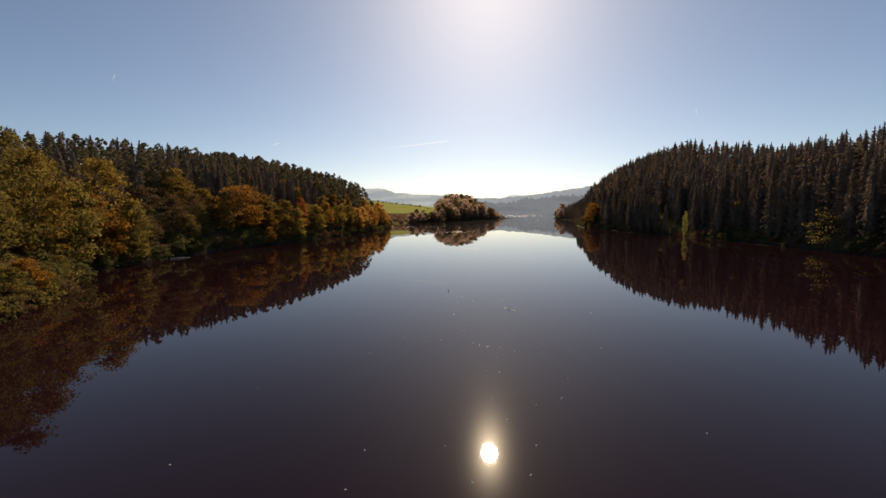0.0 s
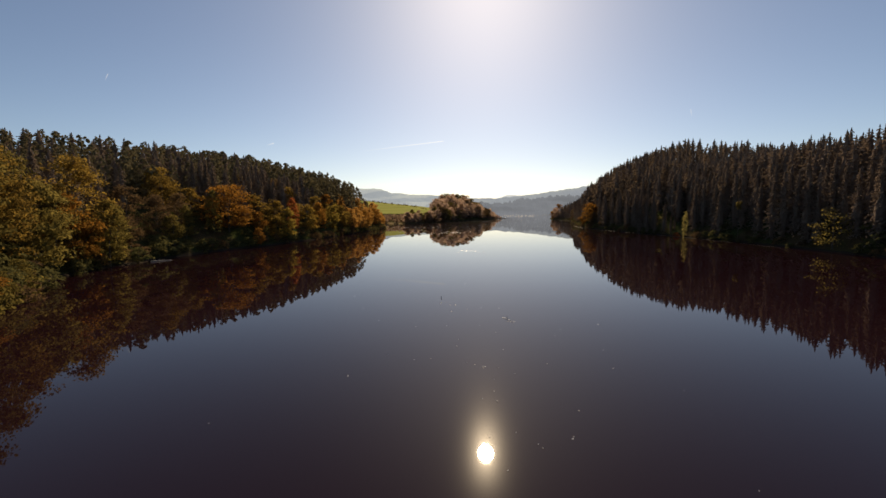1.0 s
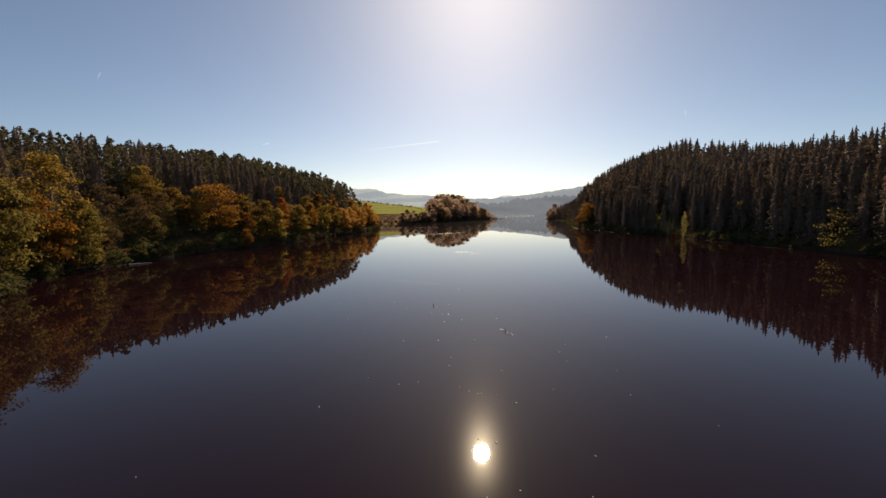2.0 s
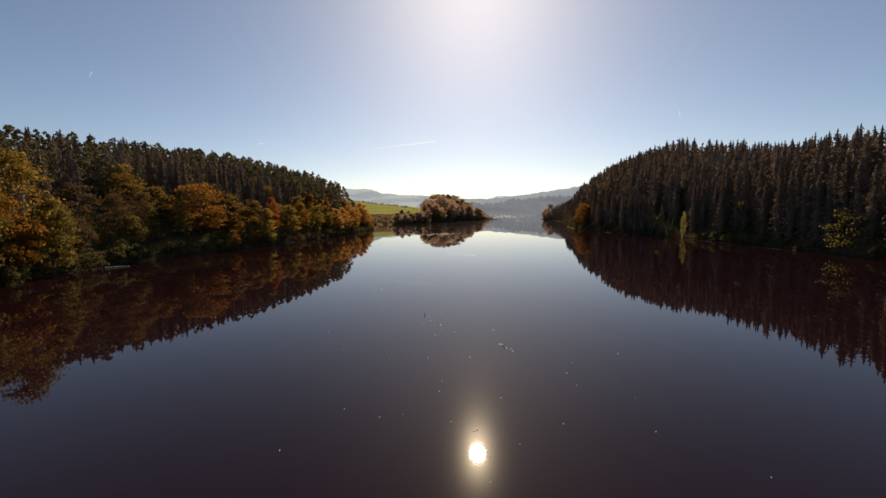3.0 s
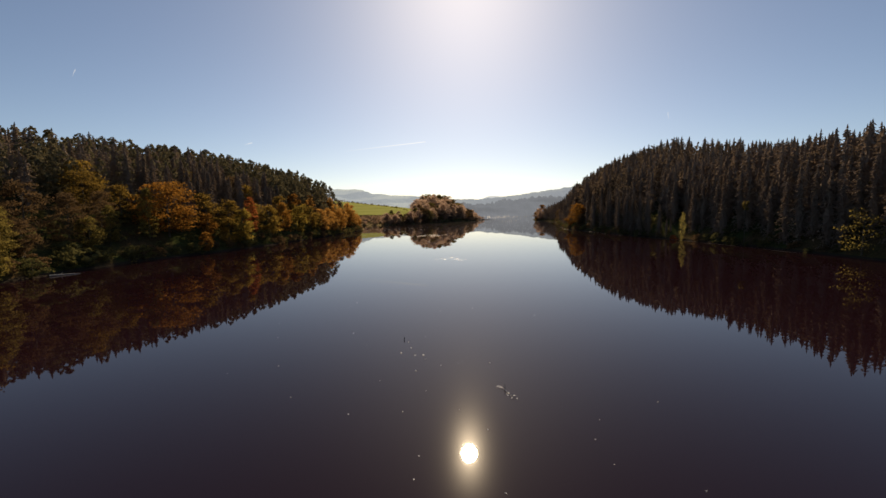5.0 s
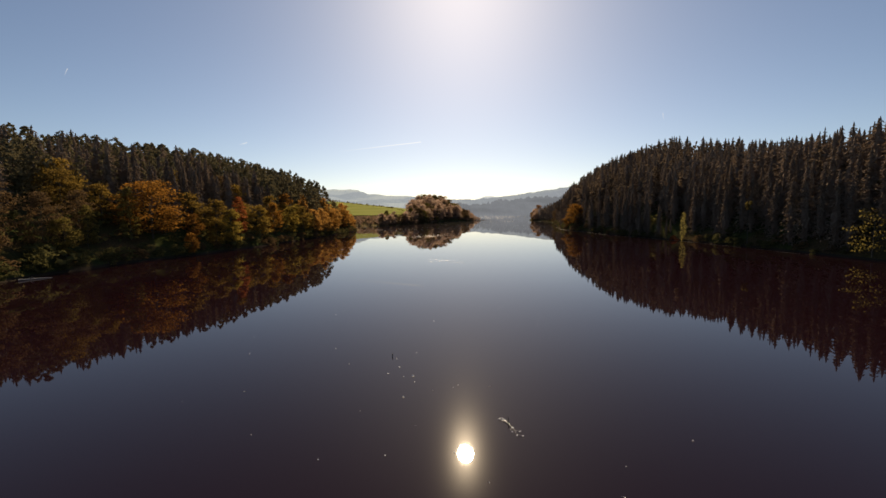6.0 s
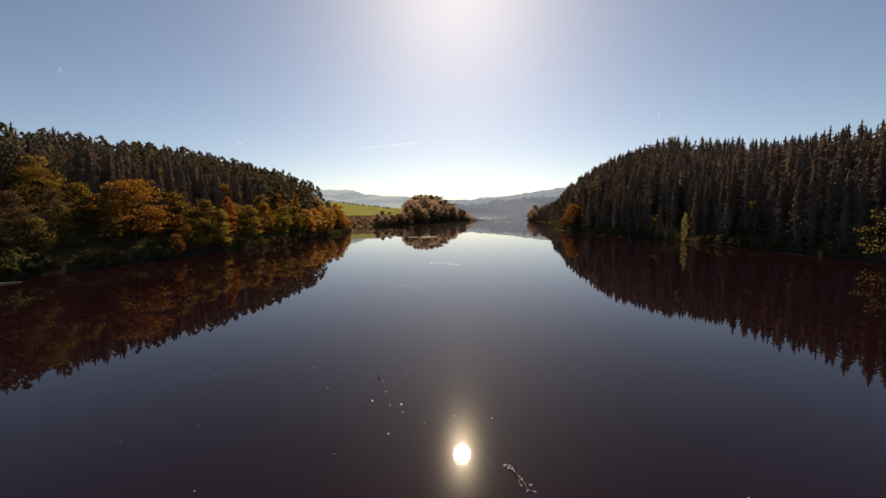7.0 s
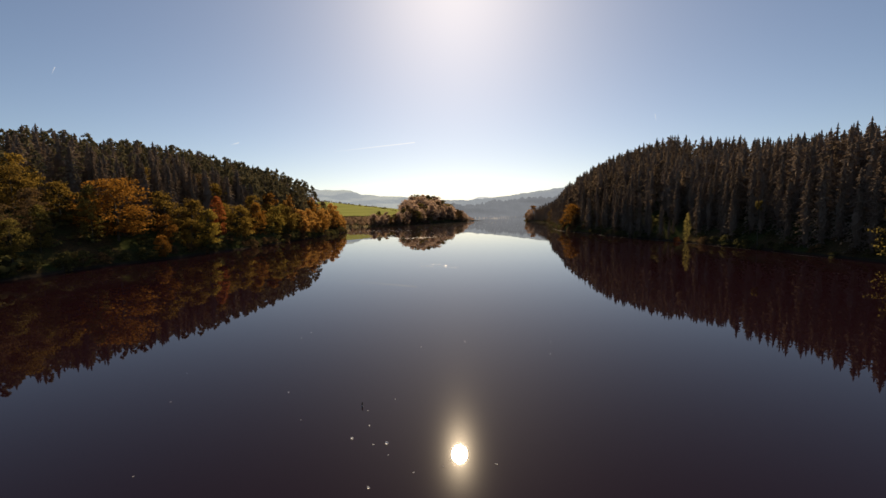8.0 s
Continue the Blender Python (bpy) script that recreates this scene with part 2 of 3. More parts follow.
def spruce(seed, height, width, whorls=22, spokes=8, sprays=3, low=0.05, most=9.0):
    """A straight trunk, and whorls of drooping branches, each a row of needle sprays, up to a sharp tip."""
    rng = np.random.default_rng(seed)
    lean = rng.normal(0, 0.010 * height, 2)
    zs = np.linspace(0, 0.985 * height, 7)
    spine = np.column_stack([lean[0] * (zs / height) ** 2, lean[1] * (zs / height) ** 2, zs])
    wood = tube(spine, 0.012 * height * (1 - 0.95 * np.linspace(0, 1, 7)), 7)
    ragged = 1 + 0.16 * np.sin(np.arange(whorls + 1) * 2.4 + seed) + rng.normal(0, 0.10, whorls + 1)
    quads = []
    for w in range(whorls):
        s = min(max((w + rng.uniform(-0.3, 0.3)) / whorls, 0.0), 0.99)
        z = height * (low + (0.985 - low) * s ** 0.80)
        reach = width * 0.5 * ((1 - s) ** 0.78) * ragged[w] + 0.20
        if s < 0.12:
            reach *= 0.65 + 2.9 * s
        k = max(4, int(round(spokes * (0.5 + 0.5 * (1 - s)))))
        turn = rng.uniform(0, 2 * math.pi)
        for j in range(k):
            a = turn + 2 * math.pi * (j + rng.uniform(-0.35, 0.35)) / k
            r = reach * rng.uniform(0.6, 1.15)
            d = np.array([math.cos(a), math.sin(a), 0])
            fall = rng.uniform(0.15, 0.55) * (1 - 0.6 * s) + max(0.0, s - 0.75) * 3.0
            m = sprays if r > 1.2 else max(1, sprays - 1)
            for q in range(m):
                f = (q + 0.75 + rng.uniform(-0.2, 0.2)) / m
                c = np.array([lean[0] * s * s, lean[1] * s * s, z]) + d * r * f * 0.86 + np.array([-d[1], d[0], 0]) * rng.normal(0, 0.16) * r + [0, 0, -fall * r * f * f + rng.normal(0, 0.06) * r]
                u = unit(d + [rng.normal(0, 0.35), rng.normal(0, 0.35), -fall * (0.6 + f) + rng.normal(0, 0.2)])
                v = unit(np.cross(u, [0, 0, 1.0]) + [0, 0, rng.normal(0, 0.45)])
                n_ = np.cross(u, v)
                lg = min(most, r * 0.40 + 0.14) * rng.uniform(0.7, 1.3)
                wd = lg * rng.uniform(0.45, 0.75)
                sag = -abs(n_[2]) * np.sign(n_[2] + 1e-6)
                quads += [c - u * lg, c - v * wd + n_ * sag * lg * 0.35, c + u * lg, c + v * wd + n_ * sag * lg * 0.35]
    qv = np.array(quads)
    qf = np.arange(len(qv)).reshape(-1, 4)
    # the dense heart of the crown, lumpy like the boughs round it, and the leading shoot
    hs = np.linspace(0.05, 0.94, 8)
    rr = width * 0.5 * 0.40 * np.minimum(1, 0.2 + 3.4 * hs) * (1 - hs) ** 0.78 * (1 + 0.18 * np.sin(np.arange(8) * 2.4 + seed))
    heart = tube(np.column_stack([lean[0] * hs ** 2, lean[1] * hs ** 2, height * hs]), rr, 6)
    heart = (heart[0] + rng.normal(0, 0.24, heart[0].shape) * np.repeat(rr, 6)[:, None] * [1, 1, 1.6], heart[1])
    shoot = tube(np.array([[lean[0] * 0.9, lean[1] * 0.9, height * 0.95], [lean[0], lean[1], height]]), [0.26, 0.05], 5)
    return wood, join([(qv, qf), heart, shoot])


# ---------------------------------------------------------------- the lie of the land

LEFT_Y = np.array([-700, -200, 0, 40, 50, 62, 82, 97, 116, 140, 158, 180, 195, 224, 266, 300, 332, 348, 356])
LEFT_X = np.array([-60, -52, -50, -52, -54, -60, -73, -77, -76.5, -74, -68, -62.5, -60, -55, -50, -46.5, -43.5, -44.5, -52])
RIGHT_Y = np.array([-700, -100, 100, 160, 200, 238, 312, 400, 500, 570, 640, 700, 760])
RIGHT_X = np.array([100, 108, 109, 112, 112, 107, 107, 129, 161, 173, 177, 187, 230])
FRONT_X = np.array([-2000, -300, -90, -54, -34, -10, 12, 50, 92, 110])
FRONT_Y = np.array([430, 430, 470, 473, 468, 505, 552, 620, 700, 760])


def wob(x, y, s, seed=0.0):
    """Smooth waves between about -1 and 1, to roughen lines and slopes."""
    return (np.sin(x / s + 1.3 * np.sin(y / s * 0.7 + seed)) + np.sin(y / s * 1.17 + 1.7 * np.sin(x / s * 0.6 + seed * 2.1)) + 0.6 * np.sin((x + y) / s * 2.3 + seed)) / 2.6


def inland(x, y):
    """Metres from the shore (plus: on land) for the left bank, the right bank and the land behind the bay."""
    x, y = np.asarray(x, float), np.asarray(y, float)
    dl = np.minimum(np.interp(y, LEFT_Y, LEFT_X) - x, (355 - y) * 0.9)
    dr = np.minimum(x - np.interp(y, RIGHT_Y, RIGHT_X), (720 - y) * 0.8)
    dp = np.minimum((y - np.interp(x, FRONT_X, FRONT_Y)) * 0.75, 96 + (y - 700) * 0.1 - x)
    dp = np.maximum(dp, np.minimum(2.2 * (1 - ((x - 110) / 24) ** 2), 3.0 - np.abs(y - 748 - (x - 100) * 0.5) * 0.4))     # a low sandbar off the spit
    df = np.maximum(np.maximum(y - 1600, np.abs(x - 100) - 1000), -420 - y)
    j = wob(x, y, 6.0, 0.4) * 0.8 + wob(x, y, 2.6, 1.7) * 0.4
    return dl + j, dr + j, dp + j, df


def ground_z(x, y):
    dl, dr, dp, df = inland(x, y)
    x, y = np.asarray(x, float), np.asarray(y, float)

    def bank(d, slope, top):
        return np.where(d > 0, 0.35 * (1 - np.exp(-np.maximum(d, 0) / 0.8)) + top * (1 - np.exp(-np.maximum(d, 0) * slope / top)), np.maximum(d * 0.35, -3.0))
    zl = bank(dl, 0.80, 31.0)
    topr = np.interp(y, [0, 170, 215, 250, 325, 420, 520, 650, 720], [18, 18, 22, 30, 54, 56, 38, 13, 4])
    zr = bank(dr, np.interp(y, [150, 240, 300, 450, 600], [1.25, 1.12, 1.12, 1.15, 0.8]), topr)
    rise = np.interp(dp, [-20, 0, 4, 30, 60, 110, 260, 420, 900], [-3, 0, 1.2, 6.5, 10.5, 17, 37, 43, 23])
    pen = np.clip((x + 40) / 60, 0, 1)              # the wooded spit is lower
    zp = np.where(dp > 0, rise * (1 - pen) + np.minimum(rise, 9.0) * pen, np.maximum(dp * 0.35, -3.0))
    zp = zp + np.where(dp > 0, 11 * np.exp(-((x - 25) / 38) ** 2 - ((y - 662) / 52) ** 2), 0)
    zf = np.where(df > 0, np.minimum(df * 0.05, 8.0), np.maximum(df * 0.3, -3.0))
    z = np.maximum(np.maximum(zl, zr), np.maximum(zp, zf))
    return z + np.where(z > 1.0, wob(x, y, 13.0, 2.0) * 0.5 + wob(x, y, 4.0, 3.0) * 0.15, 0)


def lines(stops):
    """Grid lines: (from, to, step) stretches."""
    out = []
    for a, b, s in stops:
        out += list(np.arange(a, b, s))
    return np.array(sorted(set(out)) + [stops[-1][1]], float)


gx = lines([(-4900, -900, 400), (-900, -240, 30), (-240, -120, 6), (-120, -36, 2.0), (-36, 96, 6), (96, 130, 2.0), (130, 260, 5), (260, 900, 30), (900, 4900, 400)])
gy = lines([(-2400, -420, 180), (-420, -30, 30), (-30, 340, 3.0), (340, 460, 10), (460, 790, 5), (790, 1200, 25), (1200, 1700, 50), (1700, 4900, 320)])
X, Y = np.meshgrid(gx, gy)
gv = np.column_stack([X.ravel(), Y.ravel(), ground_z(X, Y).ravel()])
i, j = np.meshgrid(np.arange(len(gy) - 1), np.arange(len(gx) - 1), indexing="ij")
a = i * len(gx) + j
gf = np.stack([a, a + 1, a + 1 + len(gx), a + len(gx)], -1).reshape(-1, 4)
ground = tagged(new("ground", mesh_np("ground", gv, gf, M["ground"], True)),
                "wooded lake banks with brown leaf litter and a green meadow", "ground", kind="structure")
wv = [(-1400, -900, 0), (1600, -900, 0), (1600, 1900, 0), (-1400, 1900, 0)]
water = tagged(new("water", mesh_np("water", wv, [(0, 1, 2, 3)], M["water"])),
               "calm dark lake water that mirrors sky and woods", "water", kind="structure")

# ---------------------------------------------------------------- far hills, distance haze painted as a glow


def hazed_hill_material(name, wood, field, glow, strength, open_land=1.12):
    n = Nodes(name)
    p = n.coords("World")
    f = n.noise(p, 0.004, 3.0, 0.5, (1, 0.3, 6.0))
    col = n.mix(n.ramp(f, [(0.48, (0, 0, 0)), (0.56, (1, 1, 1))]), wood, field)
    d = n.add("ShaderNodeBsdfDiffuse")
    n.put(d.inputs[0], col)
    # haze of distance: a bluish emission laid over the hill's own colour
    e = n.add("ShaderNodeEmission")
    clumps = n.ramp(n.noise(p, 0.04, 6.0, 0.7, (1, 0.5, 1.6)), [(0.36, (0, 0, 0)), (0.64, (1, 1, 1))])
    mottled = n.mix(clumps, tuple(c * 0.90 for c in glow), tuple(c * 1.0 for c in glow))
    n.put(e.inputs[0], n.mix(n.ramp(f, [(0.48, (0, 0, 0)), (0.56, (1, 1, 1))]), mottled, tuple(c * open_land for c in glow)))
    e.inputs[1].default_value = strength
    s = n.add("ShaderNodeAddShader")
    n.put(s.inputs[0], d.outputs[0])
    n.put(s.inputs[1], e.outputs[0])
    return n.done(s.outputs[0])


def far_hill(name, label, xs, zs, y, depth, material, rough=2.0, step=9.0, seed=1):
    """A long hill: a rounded ridge with a bristly wooded skyline."""
    rng = np.random.default_rng(seed)
    x = np.arange(xs[0], xs[-1], step)
    z = np.interp(x, xs, zs)
    z = z + np.convolve(rng.normal(0, rough, len(x) + 8), np.ones(3) / 2, "same")[4:-4] * np.clip(z / 30, 0, 1)
    rows = []
    for f, k in ((-1.0, 0.0), (-0.7, 0.30), (-0.4, 0.66), (-0.15, 0.92), (0, 1.0), (0.5, 0.7), (1.0, 0.0)):
        zz = k * z + (0 if k in (0.0, 1.0) else 1) * rng.normal(0, rough, len(x)) - (4 if k == 0 else 0)
        rows.append(np.column_stack([x + rng.normal(0, 2, len(x)), np.full(len(x), y + f * depth), zz]))
    v = np.concatenate(rows)
    i, j = np.meshgrid(np.arange(6), np.arange(len(x) - 1), indexing="ij")
    a = i * len(x) + j
    f = np.stack([a, a + 1, a + 1 + len(x), a + len(x)], -1).reshape(-1, 4)
    return tagged(new(name, mesh_np(name, v, f, material)), label, "hill", kind="structure")


far_hill("backdrop_far_hill", "wooded hill on the horizon under a painted pale blue haze", [-300, 150, 420, 600, 760, 1000, 1500], [60, 78, 110, 160, 150, 120, 90], 3600, 500,
         hazed_hill_material("haze_far", (0.05, 0.06, 0.06), (0.09, 0.10, 0.07), (0.53, 0.66, 0.86), 0.70), 2.0, 14, 3)
far_hill("backdrop_field_hill", "hill with woods and pale fields under a painted blue haze", [-1500, -900, -560, -350, -280, -100, 60, 260, 420], [150, 160, 165, 156, 132, 118, 112, 92, 70], 2500, 420,
         hazed_hill_material("haze_fields", (0.05, 0.06, 0.05), (0.16, 0.17, 0.10), (0.34, 0.45, 0.63), 0.62, 1.03), 2.2, 11, 5)
far_hill("backdrop_long_hill", "long wooded hill beyond the lake under a painted haze", [150, 300, 450, 590, 760, 1000, 1500], [78, 84, 96, 114, 140, 170, 180], 2050, 300,
         hazed_hill_material("haze_long", (0.04, 0.05, 0.05), (0.07, 0.08, 0.06), (0.305, 0.40, 0.57), 0.60, 0.98), 2.2, 9, 7)
far_hill("backdrop_far_shore_woods", "woods on the far lake shore under a painted blue-green haze", [95, 140, 180, 240, 290, 320, 420, 560, 800], [34, 46, 50, 48, 54, 64, 67, 76, 98], 1675, 95,
         hazed_hill_material("haze_woods", (0.035, 0.045, 0.04), (0.05, 0.055, 0.045), (0.225, 0.285, 0.40), 0.58, 0.80), 5.0, 4, 9)

# ---------------------------------------------------------------- trees

PARTS = {}


def made(key, build, wood_mat, leaf_mat):
    """The two meshes of a tree kind, built once."""
    if key not in PARTS:
        (wv_, wf_), (cv_, cf_) = build()
        PARTS[key] = (mesh_np("trunk", wv_, wf_, M[wood_mat], True), (cv_, cf_), {})
    trunk, crown, by = PARTS[key]
    if leaf_mat not in by:
        by[leaf_mat] = mesh_np("crown", crown[0], crown[1], M[leaf_mat])
    return trunk, by[leaf_mat]


def tree(name, label, group, key, build, wood_mat, leaf_mat, x, y, turn, scale, wide=1.0):
    """One tree: an empty at its foot, with trunk and crown."""
    trunk, crown = made(key, build, wood_mat, leaf_mat)
    ob = tagged(new(name), label, "tree", group)
    ob.empty_display_size = 0.5
    ob.matrix_world = pose(x, y, float(ground_z(x, y)) - 0.15, 0, 0, turn) @ Matrix.Diagonal((scale * wide, scale * wide, scale, 1))
    for nm, me in (("trunk", trunk), ("crown", crown)):
        part_ob = new(nm, me)
        part_ob.parent = ob
    return ob


WORDS = {"ochre": "broadleaf tree in golden ochre autumn leaves", "orange": "broadleaf tree in orange autumn leaves",
         "red": "broadleaf tree in rusty red autumn leaves", "olive": "broadleaf tree in dull olive-green leaves",
         "green": "broadleaf tree still in dark green leaves", "brown": "broadleaf tree in brown withered leaves",
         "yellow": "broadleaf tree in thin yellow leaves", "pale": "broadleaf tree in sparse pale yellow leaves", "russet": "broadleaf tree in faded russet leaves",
         "amber": "broadleaf tree in bright amber leaves"}
SHAPES = [  # height, width, crown base, clumps, leaves, top
    (17.0, 13.0, 0.10, 64, 95, 0.9), (19.0, 11.0, 0.08, 60, 90, 0.75), (14.0, 9.5, 0.06, 48, 85, 0.85),
    (20.0, 9.0, 0.10, 56, 85, 0.6), (12.0, 8.5, 0.04, 44, 80, 0.9),
    (12.0, 12.0, 0.06, 34, 26, 0.95), (15.0, 4.5, 0.80, 16, 34, 0.8), (20.0, 9.0, 0.04, 84, 26, 0.6)]


def leafy(x, y, colour, height, where, shape=None, wide=1.0, coarse=False):
    grain = 3 if coarse else 0 if y < 112 and x < 0 else 1 if y < 205 else 2
    s = random.randrange(5) if shape is None else shape
    h, w, low, clumps, leaves, top = SHAPES[s]
    return tree("broadleaf_tree", WORDS[colour] + " " + where, "trees along the shore", ("leafy", s, grain),
                lambda: broadleaf(11 + s, h, w, low, clumps, int(leaves * (0.95, 0.70, 0.44, 0.28)[grain]), (0.26, 0.29, 0.40, 0.56)[grain], 0.24, (10, 8, 5, 3)[grain], top), "bark", colour,
                x, y, random.uniform(0, 360), height / h, wide)


def conifer(x, y, height, where, wide=1.0):
    s = random.randrange(4)
    return tree("spruce_tree", "dark green spruce with a sharp tip " + where, "spruces on the slope", ("spruce", s),
                lambda: spruce(31 + s, 24.0, 7.0 + 0.6 * s, 30, 10, 6, 0.04, 0.42), "bark", "spruce", x, y, random.uniform(0, 360), height / 24.0, wide)


BANK_L, BANK_R, SPIT = "on the wooded lake bank", "on the shaded steep bank", "on the wooded spit"
taken = []


def free(x, y, gap):
    for tx, ty, tg in taken:
        if (tx - x) ** 2 + (ty - y) ** 2 < (0.5 * (gap + tg)) ** 2:
            return False
    taken.append((x, y, gap))
    return True


# trees that stand out by their colour or place: x, y, colour, height, shape, width factor
CHOSEN = [
    (-76.5, 157, "orange", 17, 0, 1.35), (-73, 174, "ochre", 13, 2, 1.2), (-64, 181, "yellow", 13, 2, 0.8), (-65, 190, "red", 16, 3, 0.8),
    (-67.5, 161, "orange", 6.5, 4, 0.9), (-70, 168, "orange", 9, 4, 0.9), (-78, 150, "olive", 15, 3, 0.8), (-80, 137, "olive", 11, 3, 0.9), (-79, 129, "olive", 9, 4, 0.9),
    (-68, 64, "olive", 20, 1, 0.95), (-71, 72, "ochre", 19, 1, 0.9), (-74, 81, "olive", 17, 2, 1.0), (-81.5, 99, "ochre", 22, 1, 1.0), (-78, 94, "orange", 16, 2, 0.9),
    (-78, 90, "olive", 15, 1, 0.9), (-77, 102, "olive", 16, 3, 1.05), (-78, 106, "olive", 13, 3, 1.0), (-63, 56, "olive", 15, 1, 0.9), (-61, 49, "olive", 15, 2, 1.0),
    (-57, 42, "olive", 12, 2, 1.1), (-66, 44, "olive", 18, 0, 0.9), (-62, 36, "olive", 14, 1, 1.0), (-78, 64, "olive", 17, 0, 0.9), (-86, 88, "olive", 17, 0, 0.9),
    (-92, 145, "ochre", 12.5, 0, 1.0), (-87, 152, "ochre", 10, 4, 1.1), (-97, 152, "ochre", 13, 4, 1.1), (-84, 140, "brown", 12, 1, 1.0), (-83, 128, "brown", 13, 1, 1.0), (-86, 120, "brown", 13, 2, 1.1),
    (-62, 203, "ochre", 13, 2, 1.0), (-61, 217, "orange", 14, 1, 0.9), (-59, 231, "yellow", 13, 2, 1.0), (-56, 245, "ochre", 14, 1, 0.9),
    (-53, 258, "amber", 13, 2, 0.9), (-52, 268, "amber", 14, 1, 0.8), (-51, 276, "amber", 13, 2, 0.9), (-49.5, 285, "orange", 12, 4, 1.0),
    (-50, 294, "amber", 13, 2, 0.9), (-51, 303, "amber", 12, 4, 1.0), (-53, 312, "orange", 11, 4, 1.0), (-58, 300, "amber", 15, 1, 0.9),
    (-48.5, 320, "orange", 13, 2, 0.9), (-47, 329, "amber", 12, 4, 1.0), (-46.8, 338, "amber", 10.5, 4, 1.0), (-48, 347, "amber", 9, 4, 1.0), (-46, 344, "orange", 8, 4, 1.0), (-50.5, 351, "brown", 8, 4, 1.1), (-53, 341, "amber", 13, 2, 1.0), (-57, 330, "brown", 13, 1, 0.9), (-59, 284, "brown", 15, 1, 0.9), (-62, 268, "amber", 15, 3, 0.9), (-66, 246, "orange", 14, 2, 0.9),
    (-72, 205, "ochre", 15, 1, 0.9),     (-88, 190, "ochre", 14, 1, 0.9), (-80, 210, "brown", 15, 0, 0.8)]
for x, y, colour, height, shape, wide in CHOSEN:
    taken.append((x, y, 5.0))
    leafy(x, y, colour, height, BANK_L, shape, wide)
RIGHT_CHOSEN = [(111.5, 311, "brown", 11, 2, 1.2), (109.4, 302, "orange", 14.5, 0, 0.95), (113.5, 305, "orange", 10, 2, 1.1), (110, 296, "brown", 8, 4, 1.2), (110.5, 318, "orange", 9, 4, 1.2), (132, 404, "brown", 12, 2, 1.1), (112.2, 192, "pale", 12, 7, 0.46), (110.2, 118.6, "olive", 11.0, 5, 0.85),
                (127, 128, "olive", 11, 2, 0.9), (139, 420, "orange", 12, 2, 1.0), (158, 480, "ochre", 12, 1, 1.0),
                (165, 500, "orange", 12, 2, 1.0),
                (180, 636, "russet", 15, 2, 1.2), (179, 648, "orange", 13, 4, 1.2), (178.5, 625, "russet", 12, 4, 1.2), (183, 660, "brown", 14, 2, 1.2), (188, 645, "orange", 17, 2, 1.1)]
for x, y, colour, height, shape, wide in RIGHT_CHOSEN:
    taken.append((x, y, 5.0))
    leafy(x, y, colour, height, BANK_R, shape, wide)

for x, y, height in ((112.6, 158.8, 15.0), (112.9, 171.0, 8.0)):
    leafy(x, y, "olive", height, BANK_R, 6, 0.5)

# shore fringe of the left bank
y = 20.0
while y < 346:
    for d, p in ((2.5, 0.8), (8.5, 0.8)):
        yy = y + random.uniform(-2.5, 2.5)
        x = float(np.interp(yy, LEFT_Y, LEFT_X)) - d - random.uniform(-1, 2)
        if random.random() < p and free(x, yy, 5.2):
            leafy(x, yy, random.choice(("green", "brown", "brown") if 104 < yy < 152 else ("ochre", "ochre", "orange", "yellow") if yy < 255 and yy > 104 else ("amber", "orange", "amber", "yellow") if yy > 240 else ("olive", "olive", "ochre", "green")), random.uniform(7, 11) + d * 0.4, BANK_L)
    y += 5.5


def shrub(x, y, colour, height, where):
    s = random.randrange(3)
    ob = tree("shrub", "low " + WORDS[colour].replace("broadleaf tree", "shrub") + " leaning over water", "shrubs at the waterline", ("shrub", s),
              lambda: broadleaf(81 + s, 4.0, 5.6, 0.02, 20, 23, 0.29, 0.07, 4, 0.9), "bark", colour, x, y, random.uniform(0, 360), height / 4.0)
    ob["category"] = "shrub"
    return ob


y = 24.0
while y < 352:
    yy = y + random.uniform(-1, 1)
    shrub(float(np.interp(yy, LEFT_Y, LEFT_X)) - random.uniform(-0.3, 1.6), yy, random.choice(("brown", "green", "green")), random.uniform(1.8, 3.6), "of the bank")
    y += random.uniform(2.6, 4.2)
y = 90.0
while y < 540:
    yy = y + random.uniform(-1, 1)
    if 187 < yy < 203 or 112 < yy < 123 or 470 < yy < 505:
        y += 2.0
        continue
    shrub(float(np.interp(yy, RIGHT_Y, RIGHT_X)) + random.uniform(-0.3, 1.6), yy, random.choice(("green", "green", "brown")), random.uniform(1.6, 3.6), "of the shaded bank")
    y += random.uniform(3.0, 5.0) * (1.0 if y < 330 else 1.5)
shrub(110.6, 195.2, "red", 2.6, "of the bank")
for x, y, colour, height in ((-52, 44, "olive", 6.0), (-50, 41, "green", 7.0), (-53.5, 49, "olive", 6.5), (-58, 57, "orange", 5.5), (-55.5, 53, "green", 4.5), (-59, 60, "olive", 4.5), (-62, 65, "green", 4.5), (-65, 69, "olive", 4), (-54, 46, "green", 5)):
    leafy(x, y, colour, height, BANK_L, 4, 1.15)

for k in range(16):
    y = 34 + 2.6 * k
    shrub(float(np.interp(y, LEFT_Y, LEFT_X)) + random.uniform(0.2, 1.4), y, random.choice(("olive", "green", "olive", "brown")), random.uniform(2.4, 4.2), "of the bank")

